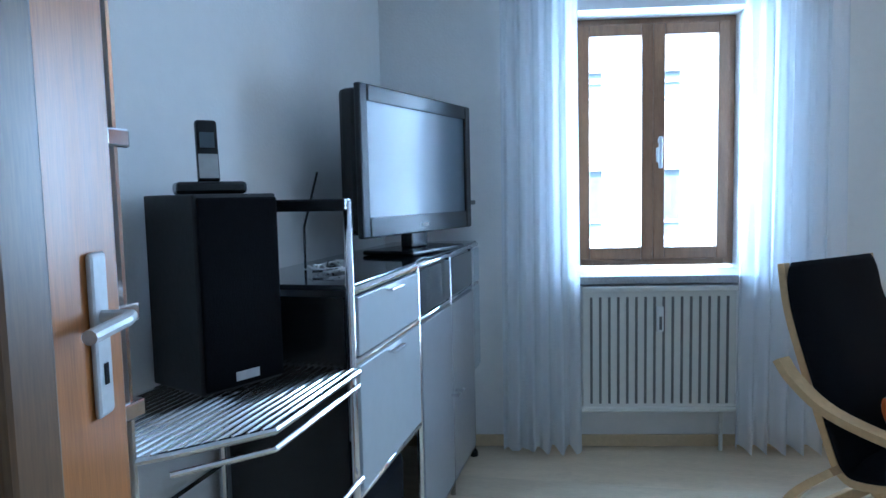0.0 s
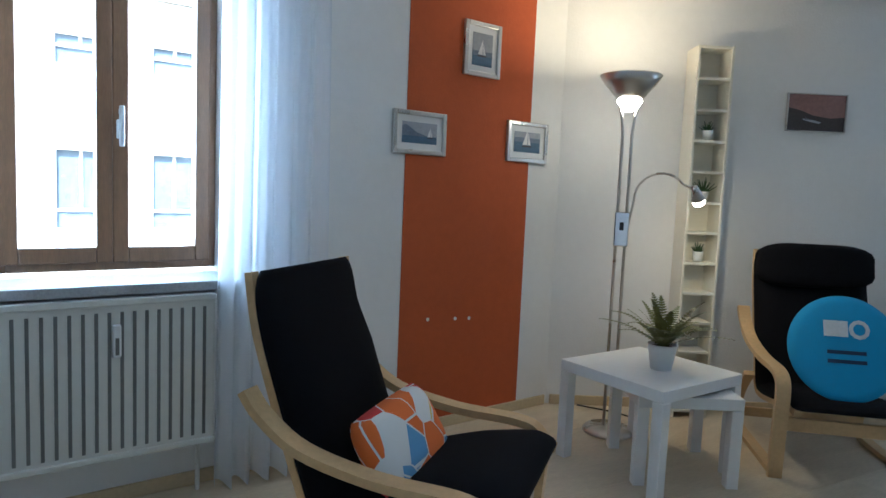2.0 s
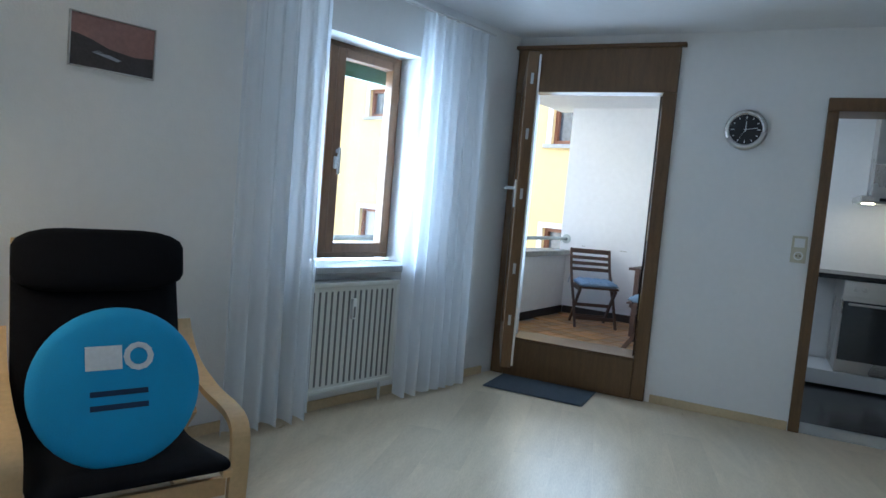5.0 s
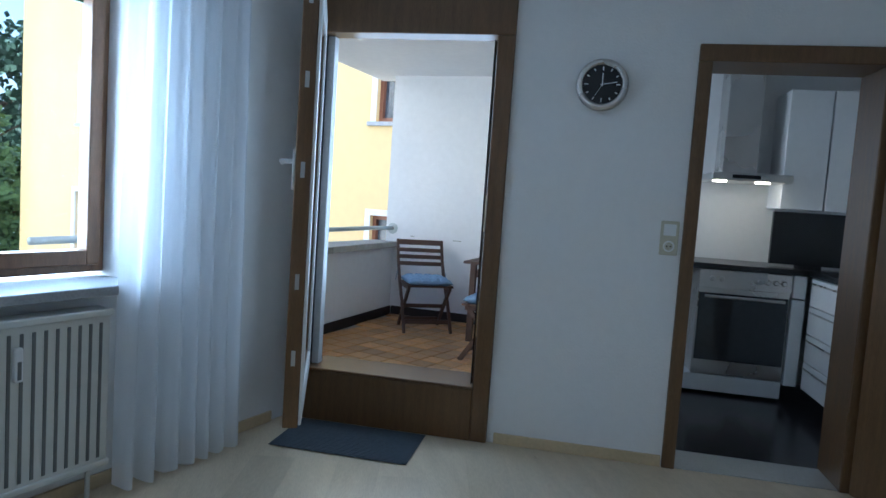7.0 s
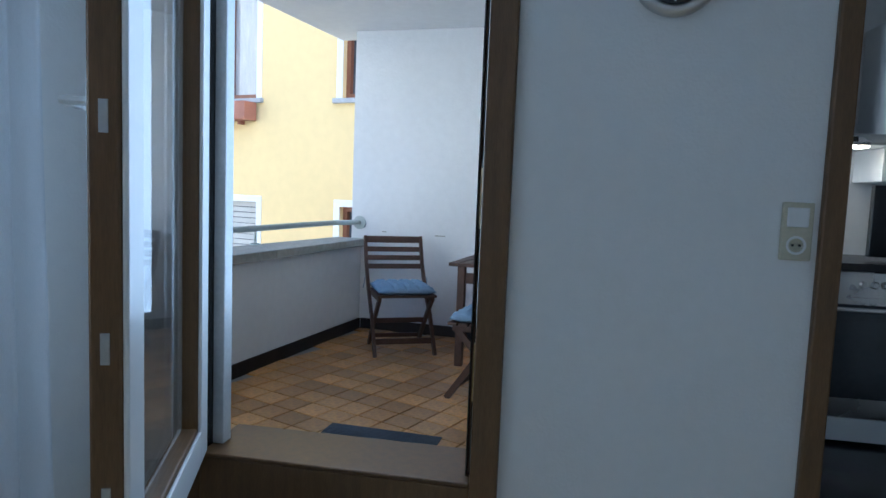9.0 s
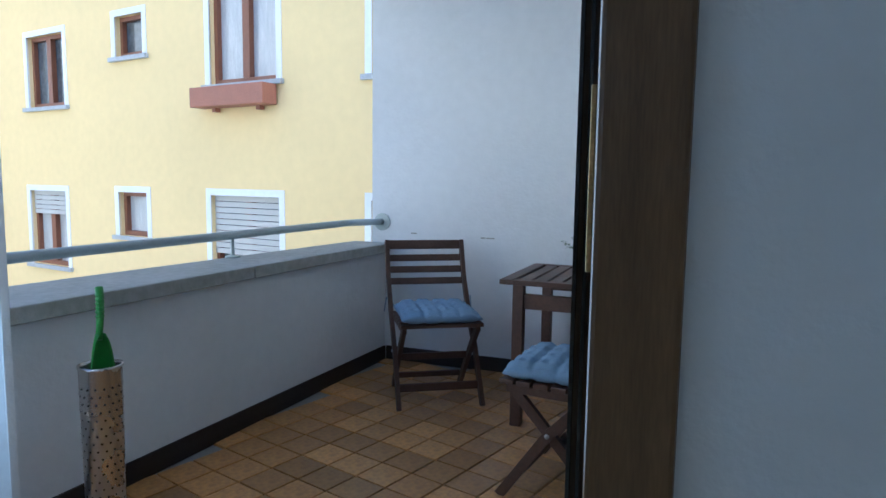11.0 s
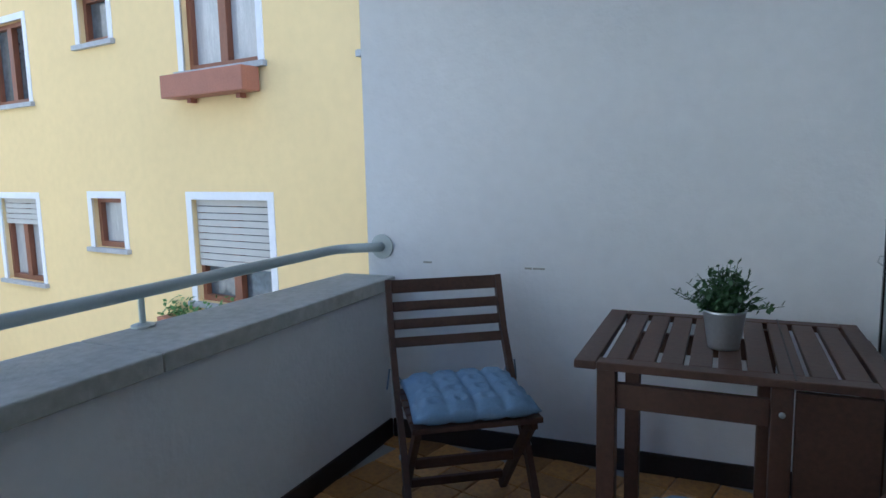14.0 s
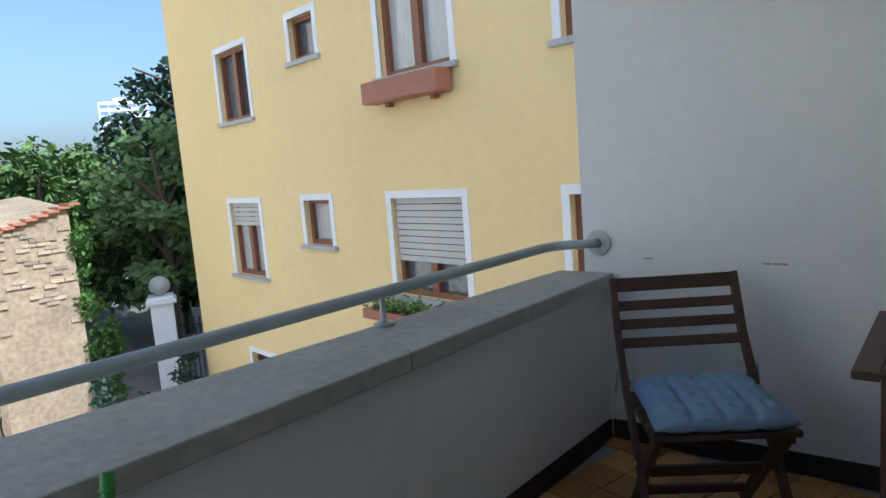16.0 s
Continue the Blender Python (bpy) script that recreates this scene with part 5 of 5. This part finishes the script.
hb = thing("potted_herb", along((8.325, -1.63), 20, 0.6955), "small leafy green plant in a zinc pot on the table", "plant")
part("pot", lathe(bmesh.new(), [(0.042, 0), (0.044, 0.012), (0.058, 0.105), (0.060, 0.112), (0.054, 0.112), (0.052, 0.10)], 28), M_ZINC, hb, smooth=True)
part("soil", lathe(bmesh.new(), [(0.052, 0.09), (0.052, 0.10)], 16), M_BARK, hb)
rnd = random.Random(3)
lv, stm = bmesh.new(), bmesh.new()
for i in range(95):
    a, e = i * 2.399, radians(rnd.uniform(12, 88))
    L = rnd.uniform(0.08, 0.155)
    d = Vector((math.cos(a) * math.cos(e), math.sin(a) * math.cos(e), math.sin(e)))
    b0 = Vector((rnd.uniform(-0.02, 0.02), rnd.uniform(-0.02, 0.02), 0.10))
    tube(stm, [b0, b0 + d * L], 0.0014, 4, 0.0008)
    for k in range(9):
        p0 = b0 + d * L * (0.3 + 0.08 * k)
        q = Vector((rnd.gauss(0, 1), rnd.gauss(0, 1), rnd.gauss(0.4, 1))).normalized()
        s = q.cross(Vector((0.3, 0.2, 0.9))).normalized()
        l, w = rnd.uniform(0.015, 0.025), rnd.uniform(0.006, 0.010)
        lv.faces.new([lv.verts.new(v) for v in (p0, p0 + q * l * 0.5 + s * w, p0 + q * l, p0 + q * l * 0.5 - s * w)])
part("stem", stm, M_LEAF2, hb)
part("leaves", lv, M_LEAF2, hb)

# perforated steel bin with a green dustpan standing in it
wc = thing("dustpan_bin", along((7.56, 0.30), -29.5), "perforated steel bin holding a green dustpan beside the parapet", "bin")
bin_bm = bmesh.new()
lathe(bin_bm, [(0.055, 0.001), (0.058, 0.01), (0.064, 0.54), (0.067, 0.545), (0.067, 0.552), (0.062, 0.552), (0.060, 0.54), (0.054, 0.02)], 28)
part("shell", bin_bm, M_STEEL, wc, "perforated brushed steel shell", smooth=True)
holes_bm = bmesh.new()
for j in range(18):
    for i in range(16):
        a = (i + 0.5 * (j % 2)) * math.tau / 16
        z = 0.06 + j * 0.025
        rr = 0.0583 + 0.006 * z / 0.54
        c0 = Vector((math.cos(a) * rr, math.sin(a) * rr, z))
        t0 = Vector((-math.sin(a), math.cos(a), 0)) * 0.0035
        u0 = Vector((0, 0, 0.0035))
        o0 = Vector((math.cos(a), math.sin(a), 0)) * 0.0006
        holes_bm.faces.new([holes_bm.verts.new(c0 + o0 + v) for v in (t0, (t0 + u0) * 0.7, u0, (u0 - t0) * 0.7, -t0, (-t0 - u0) * 0.7, -u0, (t0 - u0) * 0.7)])
tagged(part("perforation", holes_bm, M_BLACK, wc), kind="stuff")
pan = bmesh.new()
pan_rows = []
for j in range(9):
    f = j / 8
    w = 0.048 * math.sqrt(max(0.03, 1 - (f * 1.02 - 0.05) ** 2 if f > 0.05 else 1.0))
    pan_rows.append([pan.verts.new((w * math.sin(k * 0.28), -0.02 + 0.03 * math.cos(k * 0.28) + d, 0.44 + 0.21 * f)) for d in (0, 0.004) for k in (range(-5, 6) if d == 0 else range(5, -6, -1))])
for A, C in zip(pan_rows, pan_rows[1:]):
    for k in range(len(A)):
        pan.faces.new((A[k], A[(k + 1) % len(A)], C[(k + 1) % len(A)], C[k]))
pan.faces.new(pan_rows[0][::-1])
pan.faces.new(pan_rows[-1])
part("dustpan", pan, M_GREEN, wc, "green plastic dustpan", smooth=True)
grip = T([(0, 0.0, 0.63), (0.02, 0.015, 0.69), (0.045, 0.04, 0.75), (0.055, 0.055, 0.785)], 0.010, 10, 0.013)
part("dustpan_grip", grip, M_GREEN, wc, "ribbed green grip", smooth=True)
for k in range(6):
    f = k / 6
    part("grip_rib", lathe(bmesh.new(), [(0.0125, -0.003), (0.0145, 0.0), (0.0125, 0.003)], 10, (0.022 + 0.030 * f, 0.018 + 0.032 * f, 0.70 + 0.075 * f)), M_GREEN, wc)

# ---- outside ----
GZ = -3.4
bm = bmesh.new()
R = 900
bm.faces.new([bm.verts.new(v) for v in ((-R, -R, GZ), (R, -R, GZ), (R, R, GZ), (-R, R, GZ))])
tagged(part("ground", bm, M_GROUND), "grey paved yard and street", "ground", kind="structure")


def house_window(parent, x0, x1, z0, z1, y=0.0, shutter=0.0, leaves=2, pane_mat=None, frame_mat=None, sill=True):
    fm = frame_mat or M_HWOOD
    w = new("window")
    w.parent = parent
    bm = bmesh.new()
    t = 0.09
    for a, b, c, d in ((x0 - t, x0, z0, z1 + t), (x1, x1 + t, z0, z1 + t), (x0, x1, z1, z1 + t)):
        box(bm, a, b, y - 0.02, y + 0.012, c, d)
    part("surround", bm, M_TRIM, w)
    # opaque sheet closing the opening; by default coloured as the unlit room behind
    part("opaque_pane", B(x0, x1, y - 0.17, y - 0.15, z0, z1), M_DARKIN if pane_mat is None else pane_mat, w)
    bm = bmesh.new()
    for a, b, c, d in ((x0, x0 + 0.06, z0, z1), (x1 - 0.06, x1, z0, z1), (x0 + 0.06, x1 - 0.06, z0, z0 + 0.07), (x0 + 0.06, x1 - 0.06, z1 - 0.06, z1)):
        box(bm, a, b, y - 0.149, y - 0.08, c, d)
    if leaves == 2:
        xm = (x0 + x1) / 2
        box(bm, xm - 0.06, xm + 0.06, y - 0.149, y - 0.07, z0 + 0.07, z1 - 0.06)
    part("window_frame", bm, fm, w)
    if sill:
        part("window_sill", B(x0 - 0.12, x1 + 0.12, y - 0.15, y + 0.06, z0 - 0.06, z0 - 0.001), M_STONE, w)
    if shutter:
        z, zb = z1, z1 - (z1 - z0) * shutter
        while z > zb:
            part("shutter_slat", B(x0 + 0.01, x1 - 0.01, y - 0.075, y - 0.055, z - 0.074, z - 0.004, 0.004), M_SHUT, w)
            z -= 0.078
    return w


def hole_wall(bm, x0, x1, z0, z1, y0, y1, holes):
    xs_ = sorted({x0, x1, *[h[0] for h in holes], *[h[1] for h in holes]})
    zs_ = sorted({z0, z1, *[h[2] for h in holes], *[h[3] for h in holes]})
    for a, b in zip(xs_, xs_[1:]):
        for c, d in zip(zs_, zs_[1:]):
            if any(h[0] <= a and b <= h[1] and h[2] <= c and d <= h[3] for h in holes):
                continue
            box(bm, a, b, y0, y1, c, d)
    bmesh.ops.remove_doubles(bm, verts=bm.verts, dist=1e-5)


HM = along((13.73, 0.334), 50.257)
hs = thing("yellow_house", HM, "yellow rendered house with brown windows and white surrounds", "house")
wins = [(-0.02, 1.24, -0.30, 0.90, 0.62, 2, None), (2.62, 3.30, 0.25, 0.90, 0, 1, M_CURTIN), (4.72, 5.80, -0.36, 0.88, 0.30, 2, M_CURTIN),
        (4.62, 5.68, 2.24, 3.38, 0, 2, None), (2.60, 3.24, 2.86, 3.44, 0, 1, None), (0.0, 1.20, 2.34, 3.9, 0, 2, M_CURTIN),
        (-2.5, -1.45, -0.30, 0.90, 0, 2, None), (-2.5, -1.45, 2.30, 3.5, 0, 2, None), (4.5, 5.6, -2.3, -1.75, 0, 1, None), (-0.02, 1.24, -2.9, -1.75, 0, 2, None),
        (2.6, 3.3, 5.0, 5.7, 0, 1, None), (-0.02, 1.24, 4.9, 6.1, 0, 2, None)]
HX0, HX1 = -7.0, 7.72
bm = bmesh.new()
hole_wall(bm, HX0, HX1, GZ, 6.6, -0.3, 0.0, [(a, b, c, d) for a, b, c, d, *_ in wins])
part("wall", bm, M_HOUSE, hs)
part("wall", B(HX1 - 0.3, HX1, -9.0, -0.301, GZ, 6.6), M_HOUSE, hs)
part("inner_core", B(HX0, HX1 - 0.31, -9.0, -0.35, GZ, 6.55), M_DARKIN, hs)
for a, b, c, d, s, l, pm in wins:
    house_window(hs, a, b, c, d, 0.0, s, l, pm)
bm = bmesh.new()
vs = [bm.verts.new(v) for v in ((HX0, 0.35, 6.4), (HX1 + 0.25, 0.35, 6.4), (HX1 + 0.25, -4.5, 10.0), (HX0, -4.5, 10.0), (HX0, -9.3, 6.4), (HX1 + 0.25, -9.3, 6.4))]
bm.faces.new((vs[0], vs[1], vs[2], vs[3]))
bm.faces.new((vs[3], vs[2], vs[5], vs[4]))
r_ = bmesh.ops.solidify(bm, geom=bm.faces[:], thickness=0.2)
part("roof", bm, M_ROOFT, hs)
fb = part("flower_box", B(-0.02, 1.30, 0.02, 0.26, 2.03, 2.28, 0.01), M_BOX, hs, "reddish wooden flower box")
part("box_bracket", B(0.2, 0.26, 0.015, 0.10, 1.98, 2.029), M_BOX, fb)
part("box_bracket", B(1.0, 1.06, 0.015, 0.10, 1.98, 2.029), M_BOX, fb)
bm = bmesh.new()
rnd = random.Random(5)
for i in range(500):
    p0 = Vector((rnd.uniform(0.1, 1.7), rnd.uniform(0.02, 0.2), -0.50 + abs(rnd.gauss(0, 0.10))))
    q = Vector((rnd.gauss(0, 1), rnd.gauss(0, 1), rnd.gauss(0.3, 1))).normalized() * 0.06
    s = q.cross(Vector((0.2, 0.5, 0.8))).normalized() * 0.025
    bm.faces.new([bm.verts.new(v) for v in (p0, p0 + q * 0.5 + s, p0 + q, p0 + q * 0.5 - s)])
tagged(part("window_foliage", bm, M_IVY, hs, "green plants on a lower sill"), kind="stuff")
part("plant_box", B(0.05, 1.75, 0.01, 0.22, -0.62, -0.50), M_BOX, hs)

# house across the street, seen through the first window
CM = along((-3.0, 15.0), A1)
ch = thing("street_house", CM @ pose(0, 0, 0, 0, 0, 0), "pale cream rendered apartment house across the street", "house")
cw = []
for i in range(12):
    x = 0.6 + i * 1.72
    for z in (-2.6, 0.15, 3.25, 6.2):
        cw.append((x, x + 0.86, z, z + 1.5))
bm = bmesh.new()
hole_wall(bm, -3.0, 23.0, GZ, 10.0, 0.0, 0.3, cw)
part("wall", bm, M_HOUSE2, ch)
M_FACPANE = mat("blue_grey_window", (0.22, 0.30, 0.38), 0.12, noise_scale=0.9, vary=0.35)
for a, b, c, d in cw:
    w = new("window")
    w.parent = ch
    part("pane", B(a, b, 0.12, 0.14, c, d), M_FACPANE, w)
    bm = bmesh.new()
    box(bm, a, b, 0.07, 0.119, c + 0.32, c + 0.38)
    box(bm, (a + b) / 2 - 0.03, (a + b) / 2 + 0.03, 0.07, 0.119, c + 0.381, d)
    part("window_frame", bm, M_GREY, w)
    part("window_sill", B(a - 0.06, b + 0.06, -0.05, 0.119, c - 0.06, c - 0.001), M_TRIM, w)
    if c > 3:
        part("roller_shutter", B(a + 0.01, b - 0.01, 0.04, 0.068, c + 0.55, d), M_SHUT, w)
part("roof", B(-3.3, 23.3, -0.5, 9.0, 10.0, 10.3), M_ROOFT, ch)
part("core", B(-3.0, 23.0, 0.4, 8.5, GZ, 9.95), M_HOUSE2, ch)

# ruined brick building, gate, trees, tower
RU = along((17.35, 9.70), -35)
ru = thing("brick_ruin", RU, "old brick outbuilding with a sloping tiled roof and ivy", "outbuilding")
bm = bmesh.new()
fp = [(0, 0), (1.55, 0.0), (2.3, 6.0), (-3.0, 6.0), (-2.6, 3.0)]
zt = [0.55, 1.0, 1.3, 0.6, 0.5]
lo = [bm.verts.new((x, y, GZ)) for x, y in fp]
hi = [bm.verts.new((x, y, z)) for (x, y), z in zip(fp, zt)]
for i in range(5):
    bm.faces.new((lo[i], lo[(i + 1) % 5], hi[(i + 1) % 5], hi[i]))
bm.faces.new(hi)
bmesh.ops.recalc_face_normals(bm, faces=bm.faces)
M_RUINW = mat("eroded_rubble_brick", (0.34, 0.27, 0.18), 0.95, noise_scale=1.1, vary=0.5, second=(0.20, 0.15, 0.10), bump=1.0, bump_scale=9)
part("rubble_wall", bm, M_RUINW, ru)
rnd = random.Random(11)
for j in range(26):
    for i in range(6):
        z = 0.62 - j * 0.085
        x = 0.02 + i * 0.255 + (0.12 if j % 2 else 0) + rnd.uniform(-0.01, 0.01)
        if x > 1.38 or rnd.random() < 0.50 + 0.02 * j:
            continue
        part("brick", B(x, x + 0.235, -0.03 - rnd.uniform(0, 0.02), 0.05, z - 0.068, z), M_BRICK, ru)
for i in range(9):
    f = i / 8
    x = -0.05 + 1.6 * f
    part("roof_tile", B(x, x + 0.21, -0.12, 0.5, 0, 0.05, 0.0, pose(0, 0, 0.58 + 0.29 * x)), M_ROOFT, ru)


def leaf_cloud(bm, rnd, c, r, n, size):
    for _ in range(n):
        d = Vector((rnd.gauss(0, 1), rnd.gauss(0, 1), rnd.gauss(0, 1))).normalized()
        p0 = Vector(c) + Vector((d.x * r[0], d.y * r[1], d.z * r[2])) * (rnd.random() ** 0.35)
        q = Vector((rnd.gauss(0, 1), rnd.gauss(0, 1), rnd.gauss(-0.2, 0.8))).normalized()
        s = q.cross(Vector((rnd.random(), rnd.random(), 0.7))).normalized()
        l = size * rnd.uniform(0.6, 1.4)
        bm.faces.new([bm.verts.new(v) for v in (p0, p0 + q * l * 0.5 + s * l * 0.32, p0 + q * l, p0 + q * l * 0.5 - s * l * 0.32)])


def tree(x, y, h, r, seed, leafmat, label, n=70, dens=120, size=0.30):
    rnd = random.Random(seed)
    t = thing("tree", along((x, y), rnd.uniform(0, 360), GZ), label, "tree", "trees behind the yard")
    bm = tube(bmesh.new(), [(0, 0, 0), (0.1, 0.05, h * 0.3), (0.0, 0.1, h * 0.6), (0.1, 0.0, h * 0.85)], h * 0.028, 9, h * 0.008)
    for i in range(7):
        a = i * 2.4
        z = h * (0.3 + 0.07 * i)
        tube(bm, [(0.05, 0.05, z), (math.cos(a) * r * 0.4, math.sin(a) * r * 0.4, z + h * 0.10), (math.cos(a) * r * 0.8, math.sin(a) * r * 0.8, z + h * 0.16)], h * 0.011, 6, h * 0.003)
    part("trunk", bm, M_BARK, t)
    bm = bmesh.new()
    for i in range(n):
        d = Vector((rnd.gauss(0, 1), rnd.gauss(0, 1), rnd.gauss(0, 1))).normalized() * (rnd.random() ** 0.4)
        c = (d.x * r, d.y * r, h * 0.58 + d.z * h * 0.40)
        k = rnd.uniform(0.14, 0.30) * r
        leaf_cloud(bm, rnd, c, (k, k, k * 0.8), dens, size)
    part("crown", bm, leafmat, t)
    return t


M_TREE2 = mat("dark_blue_green_foliage", (0.045, 0.085, 0.05), 0.7, noise_scale=1.2, vary=0.5, second=(0.02, 0.04, 0.03))
M_TREE3 = mat("light_green_foliage", (0.13, 0.21, 0.06), 0.7, noise_scale=1.2, vary=0.4, second=(0.06, 0.11, 0.03))
tree(25.5, 10.5, 5.2, 3.0, 1, M_TREE, "broad green tree behind the old wall")
tree(31.0, 12.0, 10.6, 3.4, 2, M_TREE2, "tall dark green tree beside the house")
tree(33.0, 19.0, 7.0, 4.6, 3, M_TREE3, "light green tree behind the yard")
tree(29.5, 24.5, 6.6, 4.4, 4, M_TREE, "green tree behind the old outbuilding")
tree(38.0, 30.0, 7.6, 5.5, 5, M_TREE, "broad green tree in the distance", size=0.4)
tree(26.0, 15.5, 6.4, 3.2, 6, M_TREE3, "light green bushy tree behind the wall")
tree(42.0, 20.0, 8.2, 5.0, 8, M_TREE, "broad green tree in the distance", size=0.4)
tree(22.3, 9.0, 6.6, 1.5, 12, M_TREE3, "light green slender tree beside the yard wall", n=60, dens=110, size=0.20)
iv = thing("ivy", RU, "green ivy climbing the old brick building", "ivy", kind="stuff")
bm = bmesh.new()
rnd = random.Random(21)
for i in range(60):
    z = rnd.uniform(GZ + 0.1, 0.8)
    leaf_cloud(bm, rnd, (1.62 + rnd.gauss(0.05, 0.10) + (0.45 * rnd.random() if z < -1.2 else 0), rnd.uniform(-0.25, 0.6), z), (0.18, 0.15, 0.16), 90, 0.10)
for i in range(26):
    leaf_cloud(bm, rnd, (-0.35 + rnd.gauss(0, 0.25), rnd.uniform(-0.05, 0.9), rnd.uniform(-0.6, 0.7)), (0.2, 0.2, 0.2), 90, 0.10)
part("ivy_leaves", bm, M_IVY, iv)
bs = thing("shrub", along((17.6, 6.6), 0, GZ), "low green conifer shrub by the gate", "shrub")
bm = bmesh.new()
for i in range(40):
    leaf_cloud(bm, rnd, (rnd.gauss(0, 0.6), rnd.gauss(0, 0.5), abs(rnd.gauss(0.5, 0.3))), (0.2, 0.2, 0.15), 80, 0.12)
part("foliage", bm, M_TREE2, bs)


def gate_post(x, y):
    g = thing("gate_pillar", along((x, y), 30, GZ), "white gate pillar with a stone ball on top", "pillar", "gate pillars")
    part("shaft", B(-0.24, 0.24, -0.24, 0.24, 0, 2.05, 0.01), M_TRIM, g)
    part("cap", box(B(-0.32, 0.32, -0.32, 0.32, 2.051, 2.14, 0.01), -0.27, 0.27, -0.27, 0.27, 2.141, 2.22, 0.01), M_TRIM, g)
    part("ball", lathe(bmesh.new(), [(0.08, 2.221), (0.10, 2.26), (0.2, 2.33), (0.235, 2.44), (0.2, 2.56), (0.10, 2.64), (0.02, 2.66)], 20), M_CONC, g, smooth=True)


gate_post(20.2, 8.05)
gate_post(20.3, 6.75)
gt = thing("garden_gate", along((20.2, 7.75), -86, GZ), "dark iron garden gate between the pillars", "gate")
for i in range(7):
    part("gate_bar", T([(0.06 + i * 0.12, 0, 0.1), (0.06 + i * 0.12, 0, 1.7)], 0.012, 6), M_BLACK, gt)
for z in (0.25, 1.5):
    part("gate_rail", T([(0.0, 0, z), (0.8, 0, z)], 0.015, 6), M_BLACK, gt)


def bicycle(m):
    b = thing("bicycle", m, "dark bicycle leaning by the old wall", "bicycle", "parked bicycles")
    for x in (0.0, 1.05):
        bm = bmesh.new()
        tube(bm, [(x + 0.33 * math.cos(a * math.tau / 24), 0, 0.33 + 0.33 * math.sin(a * math.tau / 24)) for a in range(25)], 0.018, 6)
        part("wheel", bm, M_BLACK, b)
        for k in range(8):
            part("spoke", T([(x, 0, 0.33), (x + 0.32 * math.cos(k * 0.785), 0, 0.33 + 0.32 * math.sin(k * 0.785))], 0.003, 4), M_ZINC, b)
    bm = bmesh.new()
    for q in ([(0, 0, 0.33), (0.35, 0, 0.8), (0.85, 0, 0.78), (1.05, 0, 0.33)], [(0.35, 0, 0.85), (0.45, 0, 0.30), (0.85, 0, 0.76)], [(0, 0, 0.33), (0.45, 0, 0.30)]):
        tube(bm, q, 0.017, 6)
    part("bike_frame", bm, M_BLACK, b)
    part("handlebar", T([(0.80, -0.25, 0.98), (0.86, 0, 0.95), (0.80, 0.25, 0.98)], 0.013, 6), M_ZINC, b)
    part("saddle", B(0.22, 0.46, -0.06, 0.06, 0.88, 0.93, 0.02), M_BLACK, b)


bicycle(along((16.6, 9.6), 20, GZ))
bicycle(along((16.0, 9.2), 35, GZ))

tw = thing("tower_block", along((150, 92), 118), "far white high-rise tower block with dark window bands", "tower")
part("wall", B(-5, 5, -4, 4, GZ, 21), M_TRIM, tw)
for k in range(13):
    for s in range(5):
        part("window", B(-4.8 + s * 1.93, -3.0 + s * 1.93, 4.01, 4.1, 1.0 + k * 1.55, 1.8 + k * 1.55), M_FACPANE, tw)
part("roof_box", B(-2, 2, -2, 2, 21, 22), M_TRIM, tw)


# ---- balcony tiles ----
TS = 0.155
tile_bm = B(0.0035, TS - 0.0035, 0.0035, TS - 0.0035, -0.018, 0.0, 0.0025)
proto = part("tile", tile_bm, M_TILE)
TM = along((7.84, -0.946), -43.5 + 90 - 2)
bal_inv, par_inv, w3_inv, iw_inv = BAL.inverted(), PAR.inverted(), W3.inverted(), IW.inverted()
slab = bpy.data.objects["balcony_slab"]
first = True
count = 0
joined = []
for i in range(-22, 23):
    for j in range(-22, 23):
        q = TM @ Vector(((i + 0.5) * TS, (j + 0.5) * TS, 0))
        b_, p_, w_, k_ = bal_inv @ q, par_inv @ q, w3_inv @ q, iw_inv @ q
        if not (-3.6 < b_.x < -0.02 and p_.y < -0.02 and w_.y > 0.30 and k_.y > 0.02):
            continue
        if first:
            ob, first = proto, False
        else:
            ob = proto.copy()
            scene.collection.objects.link(ob)
        ob.matrix_world = TM @ pose(i * TS, j * TS, 0, random.uniform(-0.15, 0.15), random.uniform(-0.15, 0.15), 0)
        ob.parent = slab
        count += 1

# ---- laminate planks ----
floor = bpy.data.objects["floor"]
plank = part("plank", B(0.0, 1.28, 0.0015, 0.1915, -0.002, 0.0035, 0.0008), M_FLOOR)
FM = along((-1.5, 3.2), A1 - 8)
poly = [Vector(p) for p in room]


def inside(p, pad=0.0):
    ok = False
    n = len(poly)
    for a in range(n):
        p1, p2 = poly[a], poly[(a + 1) % n]
        if (p1.y > p.y) != (p2.y > p.y) and p.x < (p2.x - p1.x) * (p.y - p1.y) / (p2.y - p1.y) + p1.x:
            ok = not ok
    return ok


first = True
for j in range(36):
    off = (j * 0.47) % 1.28
    for i in range(-1, 8):
        x, y = i * 1.282 - off, -j * 0.193
        cs = [FM @ Vector((x + a, y + b, 0)) for a in (0.0, 1.28) for b in (0.0, 0.19)]
        if sum(inside(c) for c in cs) < 4:
            continue
        if first:
            ob, first = plank, False
        else:
            ob = plank.copy()
            scene.collection.objects.link(ob)
        ob.matrix_world = FM @ pose(x, y, -0.0032)
        ob.parent = floor
